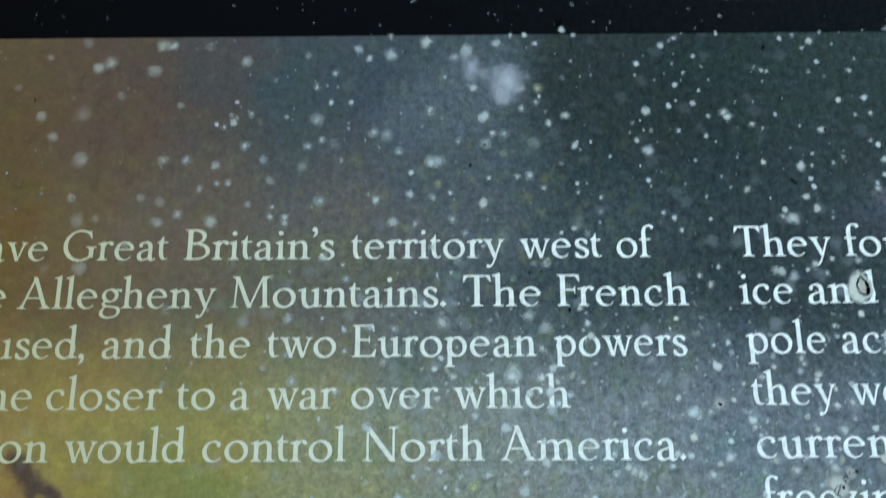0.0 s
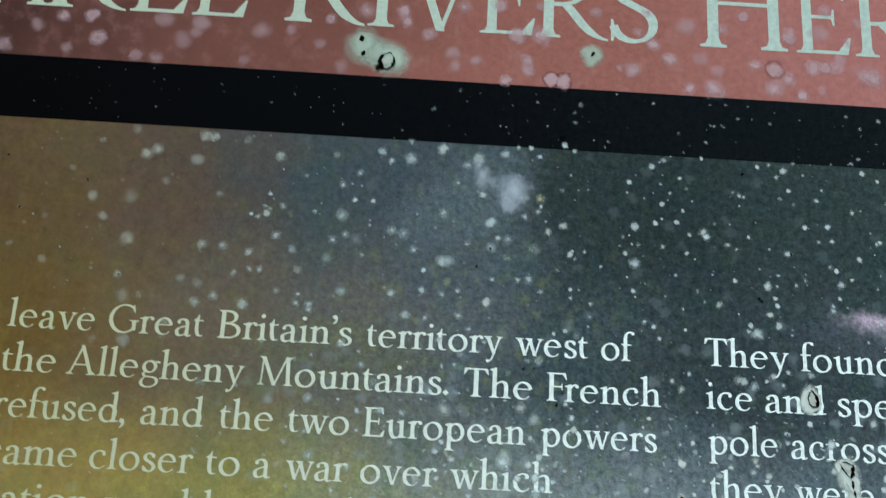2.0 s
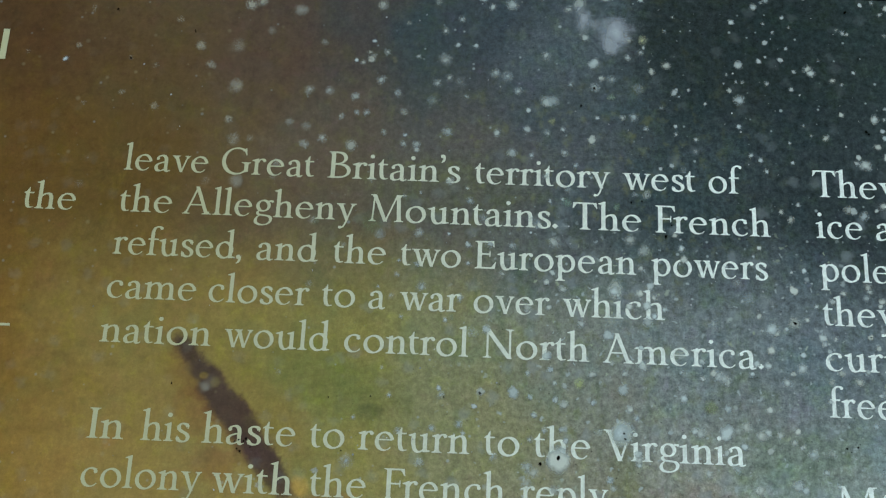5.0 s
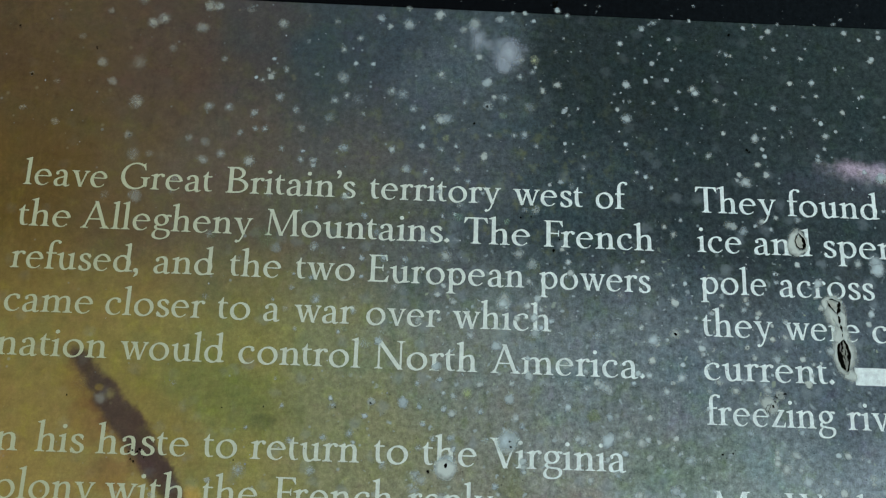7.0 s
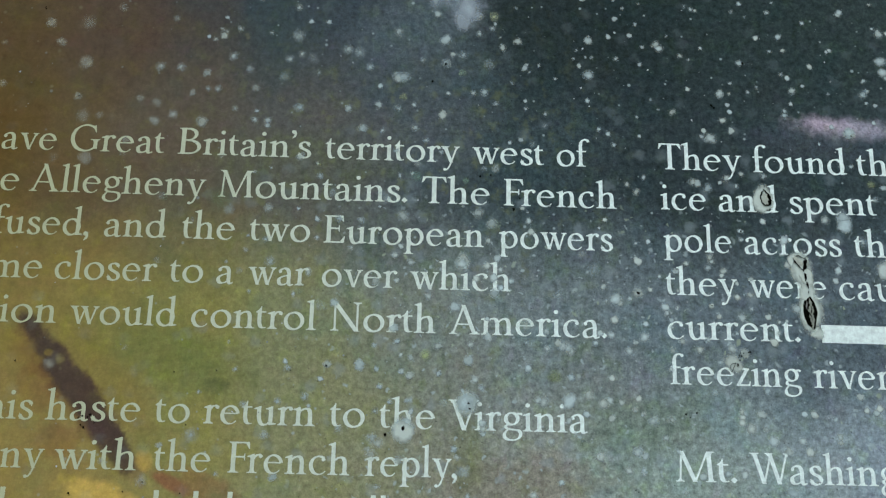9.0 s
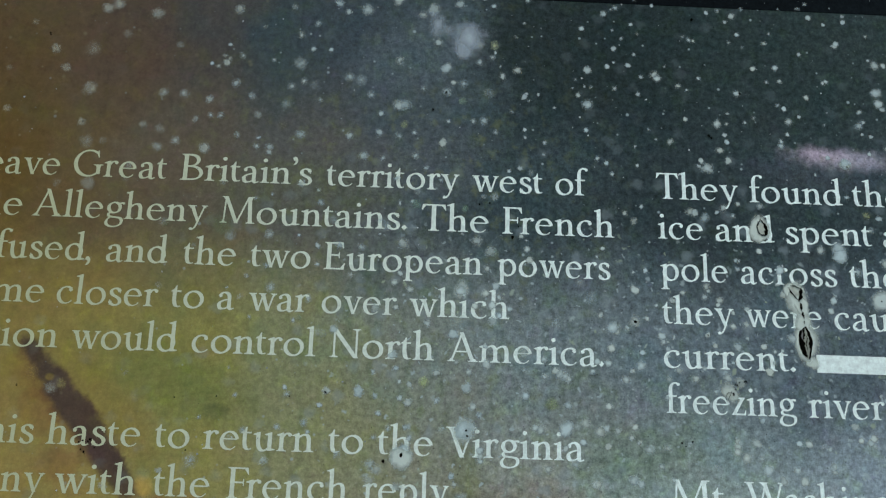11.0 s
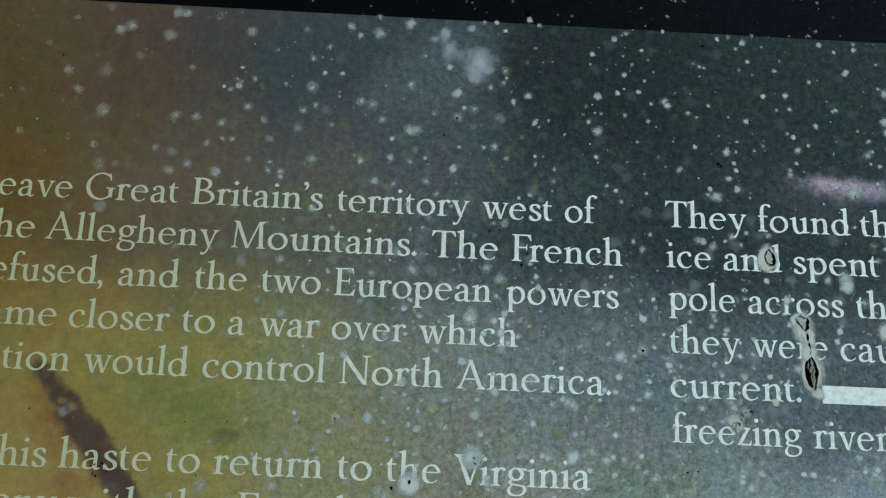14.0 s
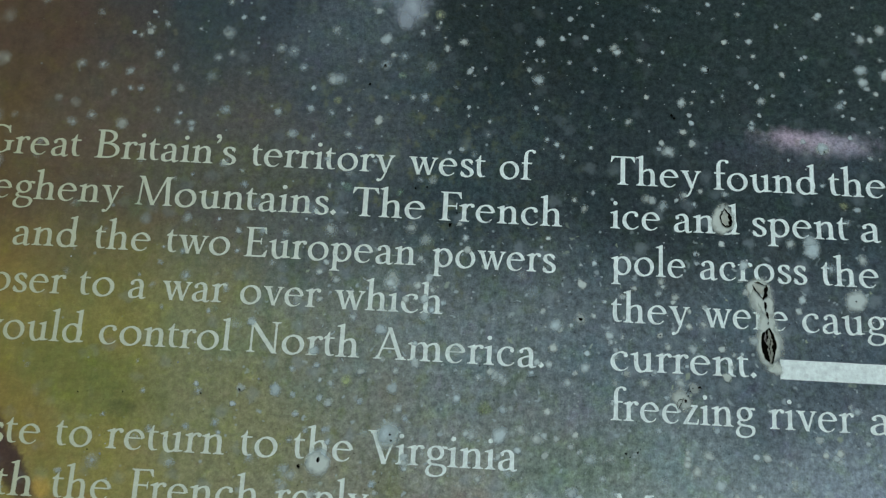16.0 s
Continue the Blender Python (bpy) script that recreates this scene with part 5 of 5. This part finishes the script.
specks_at((
    (200.1, 54.3, 0.41), (200.2, 18.5, 0.5), (203.4, -59.6, 0.48), (203.5, 23.6, 0.44), (204.7, 41.3, 0.52), (204.8, 54.6, 0.52),
    (204.8, 68, 0.61), (205.4, 54.8, 0.6), (206.5, 7.9, 0.39), (207.2, 56.1, 0.52), (207.5, 56.2, 0.59), (208, -69.7, 0.45),
    (208.3, 64.7, 0.6), (209.9, 21.6, 0.39), (210, 12.6, 0.52), (210.4, 33.3, 0.49), (211.2, 33.8, 0.54), (211.4, -14.3, 0.55),
    (211.8, 50.3, 0.48), (212.3, 60.7, 0.5), (213.3, 67.2, 0.91), (217.1, 51.3, 0.52), (217.1, 53, 0.45), (217.9, -47.5, 0.43),
    (219.4, 19.4, 0.4), (219.9, 22.8, 0.47), (220.8, 14.1, 0.5), (221.3, -55.1, 0.42), (221.6, 18.8, 0.48), (222.8, 40.4, 0.47),
    (223.7, -59.5, 0.48), (225.1, 15.7, 0.44),))
specks_at((
    (225.2, 26.6, 0.55), (225.8, -45.9, 0.38), (227.4, 9.2, 0.37), (228.2, 17, 0.44), (230, 15.5, 0.42), (230.3, 21.3, 0.52),
    (231.2, 18.8, 0.52),))
for _ in range(520):
    x, z = rng.uniform(-30, 235), rng.uniform(-85, 70)
    if rng.random() < 0.08 + 0.92 * min(1, max(0, (x - 40) / 110)):
        blot(speck_mesh, x, z, 0.10 + 0.16 * rng.random() ** 2.5, 0.00009, 6, 0.35, thick=0.00002)
face_out(speck_mesh)
tagged(part("specks", speck_mesh, SPECK, sign, "scattered tiny pale flecks in the clear coat"), kind="stuff")


def pits(rows):
    for x, z, r in rows:
        bm = bmesh.new()
        for _ in range(2):
            blot(bm, x + rng.uniform(-0.3, 0.3) * r, z + rng.uniform(-0.3, 0.3) * r, r * 0.55, 0.00028, 8, 0.45, rng.uniform(0.8, 1.5), rng.uniform(0, 3), 0.00002)
        face_out(bm)
        part("pit", bm, VOID, heading_field if z > 71.3 else photograph, "small black pit in the surface")


pits((
    (-7.8, 43.5, 0.39), (-2.8, 29.8, 0.38), (12.5, 38.3, 0.3), (12.7, 37.8, 0.28), (17, -51.7, 0.22), (17.1, -51.5, 0.17),
    (23.6, 14.3, 0.28), (32.5, -80.7, 0.33), (32.8, -64.1, 0.26), (33.4, -65.7, 0.26), (33.6, -63.7, 0.35), (34.2, -66.3, 0.34),
    (34.7, -63.9, 0.35), (35.3, -63.4, 0.43), (36.4, -65.3, 0.28), (44.3, -80.1, 0.28), (48.4, -77.9, 0.21), (51.1, 51.4, 0.3),
    (53.1, -53.2, 0.26), (56.8, -80.2, 0.21), (56.8, -65.2, 0.26), (62.6, -52.7, 0.26), (77.4, 81.4, 0.7), (77.7, 82.3, 0.9),
    (78.3, 78.1, 0.69), (79.3, -52.1, 0.27), (87.5, -50.9, 0.36), (101.5, -66.3, 0.53), (105.5, -64.8, 0.61), (110.2, 21.4, 0.49),
    (113.5, 26.3, 0.49), (120.3, -58.7, 0.36),))
pits((
    (120.6, -59.9, 0.35), (122.4, -3.4, 0.38), (124.8, -75.8, 0.22), (124.9, -3, 0.28), (126.2, -1.2, 0.19), (130.5, 57.3, 0.49),
    (130.6, -11.5, 0.66), (130.8, 56.1, 0.61), (131.1, 56.6, 0.49), (131.3, 57.5, 0.61), (131.9, -8.8, 0.28), (138.2, 81.1, 0.5),
    (138.7, 81.8, 0.61), (158.1, -77.2, 0.22), (158.6, -77.6, 0.22), (159.8, -31.4, 0.28), (160, -31.5, 0.58), (170.2, -59.9, 0.36),
    (171, -60.6, 0.27), (172.6, -59.5, 0.36), (176.9, 50, 0.41), (177.2, 50.2, 0.39),
    (177.4, -34.2, 0.3), (180.1, 17.3, 0.49), (180.6, 16.8, 0.39), (182.8, -48.2, 0.46), (183.3, -47.1, 0.27), (183.8, -46, 0.28),
    (185.4, -15.4, 0.28), (185.5, -45.2, 0.28),))
pits((
    (188.6, 29.2, 0.5), (195.7, -50.6, 0.28), (214.7, 10.3, 0.3), (220.2, -24.3, 0.28),))


def ribbon(points, wide, height, material, name, label, closed=False, rough=0.5):
    """A jagged strip of changing width along a few places."""
    path = []
    pairs = list(zip(points, points[1:] + points[:1] if closed else points[1:]))
    for (ax, az), (bx, bz) in pairs:
        for k in range(5):
            path.append((ax + (bx - ax) * k / 5 + rng.uniform(-0.12, 0.12), az + (bz - az) * k / 5 + rng.uniform(-0.12, 0.12)))
    if not closed:
        path.append(points[-1])
    bm = bmesh.new()
    rows = []
    for i, (px, pz) in enumerate(path):
        a, b = path[i - 1 if closed or i else 0], path[(i + 1) % len(path) if closed or i + 1 < len(path) else i]
        d = Vector((b[0] - a[0], b[1] - a[1]))
        d = d.normalized() if d.length else Vector((0, 1))
        w = wide * rng.uniform(1 - rough, 1 + rough) * (1 if closed else math.sin(math.pi * (i + 0.7) / (len(path) + 0.4)))
        rows.append((bm.verts.new(spot(px - d.y * w, pz + d.x * w, height)), bm.verts.new(spot(px + d.y * w, pz - d.x * w, height))))
    for i in range(len(rows) - (0 if closed else 1)):
        a, b = rows[i], rows[(i + 1) % len(rows)]
        bm.faces.new((a[0], a[1], b[1], b[0]))
    face_out(bm)
    return part(name, bm, material, heading_field if points[0][1] > 71.3 else photograph, label)


def chip(x, z, r, tall, turn, height=0.00034):
    bm = bmesh.new()
    blot(bm, x, z, r, height, 12, 0.18, tall, turn, 0.00004)
    face_out(bm)
    part("chip", bm, CHIP, heading_field if z > 71.3 else photograph, "bare cream filler inside a crack")


# crack round the lifted flake in the word and
chip(191.95, -7.2, 1.0, 1.75, 0.3)
ribbon([(191.6, -4.7), (190.75, -6.4), (191.1, -8.0), (191.9, -8.7), (193.1, -8.5), (193.3, -7.2), (192.9, -5.8)], 0.14, 0.00040, VOID, "crack", "dark crack round a lifted flake", True)
ribbon([(192.5, -5.6), (193.0, -7.0), (192.7, -8.7)], 0.30, 0.00041, VOID, "crack", "dark crack")
# long split through the lines below it
chip(198.9, -22.5, 0.7, 2.0, 0.75)
ribbon([(197.4, -21.6), (198.5, -23.4), (199.9, -25.0)], 0.18, 0.00040, VOID, "crack", "thin dark crack")
ribbon([(198.0, -21.2), (199.2, -21.4), (200.5, -21.9)], 0.14, 0.00040, VOID, "crack", "thin dark crack")
ribbon([(200.7, -21.7), (200.5, -23.4), (199.9, -25.2)], 0.36, 0.00041, VOID, "crack", "dark crack")
ribbon([(200.2, -25.4), (200.4, -26.4), (200.3, -27.5)], 0.30, 0.00040, VOID, "crack", "dark crack")
ribbon([(200.5, -27.6), (200.7, -28.4), (200.8, -29.4)], 0.20, 0.00040, VOID, "crack", "thin dark crack")
ribbon([(200.7, -29.9), (200.75, -30.6)], 0.12, 0.00040, VOID, "crack", "thin dark crack")


def split_open(outline, height=0.00032):
    """A broken-out piece of the sheet with jagged sides."""
    bm = bmesh.new()
    ring = []
    for (ax, az), (bx, bz) in zip(outline, outline[1:] + outline[:1]):
        for k in range(4):
            ring.append((ax + (bx - ax) * k / 4 + rng.uniform(-0.1, 0.1), az + (bz - az) * k / 4 + rng.uniform(-0.1, 0.1)))
    made = [bm.verts.new(spot(px, pz, height)) for px, pz in ring]
    mid = bm.verts.new(spot(sum(p[0] for p in ring) / len(ring), sum(p[1] for p in ring) / len(ring), height))
    for k in range(len(made)):
        bm.faces.new((made[k], made[(k + 1) % len(made)], mid))
    face_out(bm)
    part("hole", bm, VOID, photograph, "deep leaf-shaped split with a black inside")


split_open([(201.1, -31.2), (202.1, -32.8), (202.5, -35.0), (202.1, -37.5), (201.5, -39.3), (200.0, -38.2), (199.4, -36.3), (199.2, -34.0), (199.3, -32.6), (200.1, -32.0)])
ribbon([(200.8, -31.6), (201.1, -33.5), (201.0, -35.3), (201.3, -37.1), (201.2, -39.2)], 0.60, 0.00036, TORN, "chip", "torn pale layers inside a split", False, 0.4)
ribbon([(200.9, -33.4), (201.3, -34.2), (200.8, -35.6), (201.2, -37.4)], 0.10, 0.00040, VOID, "crack", "thin dark crack")
ribbon([(200.2, -32.2), (200.0, -33.6), (200.2, -34.6)], 0.16, 0.00037, CORE, "chip", "torn grey layer inside a split")
# short cracks above the word freezing
ribbon([(181.4, -48.0), (180.9, -49.2), (181.3, -49.9), (182.0, -48.6), (182.4, -47.6)], 0.06, 0.00040, VOID, "crack", "thin dark crack", True)
ribbon([(182.9, -46.8), (183.6, -45.2)], 0.08, 0.00040, VOID, "crack", "thin dark crack")
# crack in the red heading
chip(84.2, 75.8, 1.1, 1.1, 0.3)
ribbon([(82.8, 77.2), (82.5, 75.6), (83.3, 73.9), (84.6, 73.3), (86.2, 74.6), (86.5, 76.6), (85.2, 78.4)], 0.13, 0.00040, VOID, "crack", "dark crack round a lifted flake", True, 0.7)
ribbon([(83.6, 77.6), (82.6, 75.8), (83.2, 74.0), (84.4, 73.2)], 0.50, 0.00041, VOID, "crack", "dark crack", False, 0.6)
ribbon([(85.6, 73.9), (86.4, 75.4), (86.3, 77.2)], 0.34, 0.00041, VOID, "crack", "dark crack", False, 0.6)
ribbon([(83.2, 75.2), (82.3, 73.9), (81.8, 73.2)], 0.55, 0.00041, VOID, "crack", "dark crack")
# two deep gouges above that crack
ribbon([(77.4, 82.9), (77.6, 81.9), (77.8, 81.0)], 0.55, 0.00040, VOID, "pit", "deep black gouge in the surface", False, 0.4)
ribbon([(78.5, 78.3), (78.2, 77.6), (77.9, 76.9)], 0.45, 0.00040, VOID, "pit", "deep black gouge in the surface", False, 0.4)
# pits at the heart of the milky halos and a broken spot above the word freezing
pits(((232.4, 29.8, 0.45), (233.5, 16.3, 0.35), (185.9, -45.0, 0.35), (184.3, -45.3, 0.25)))
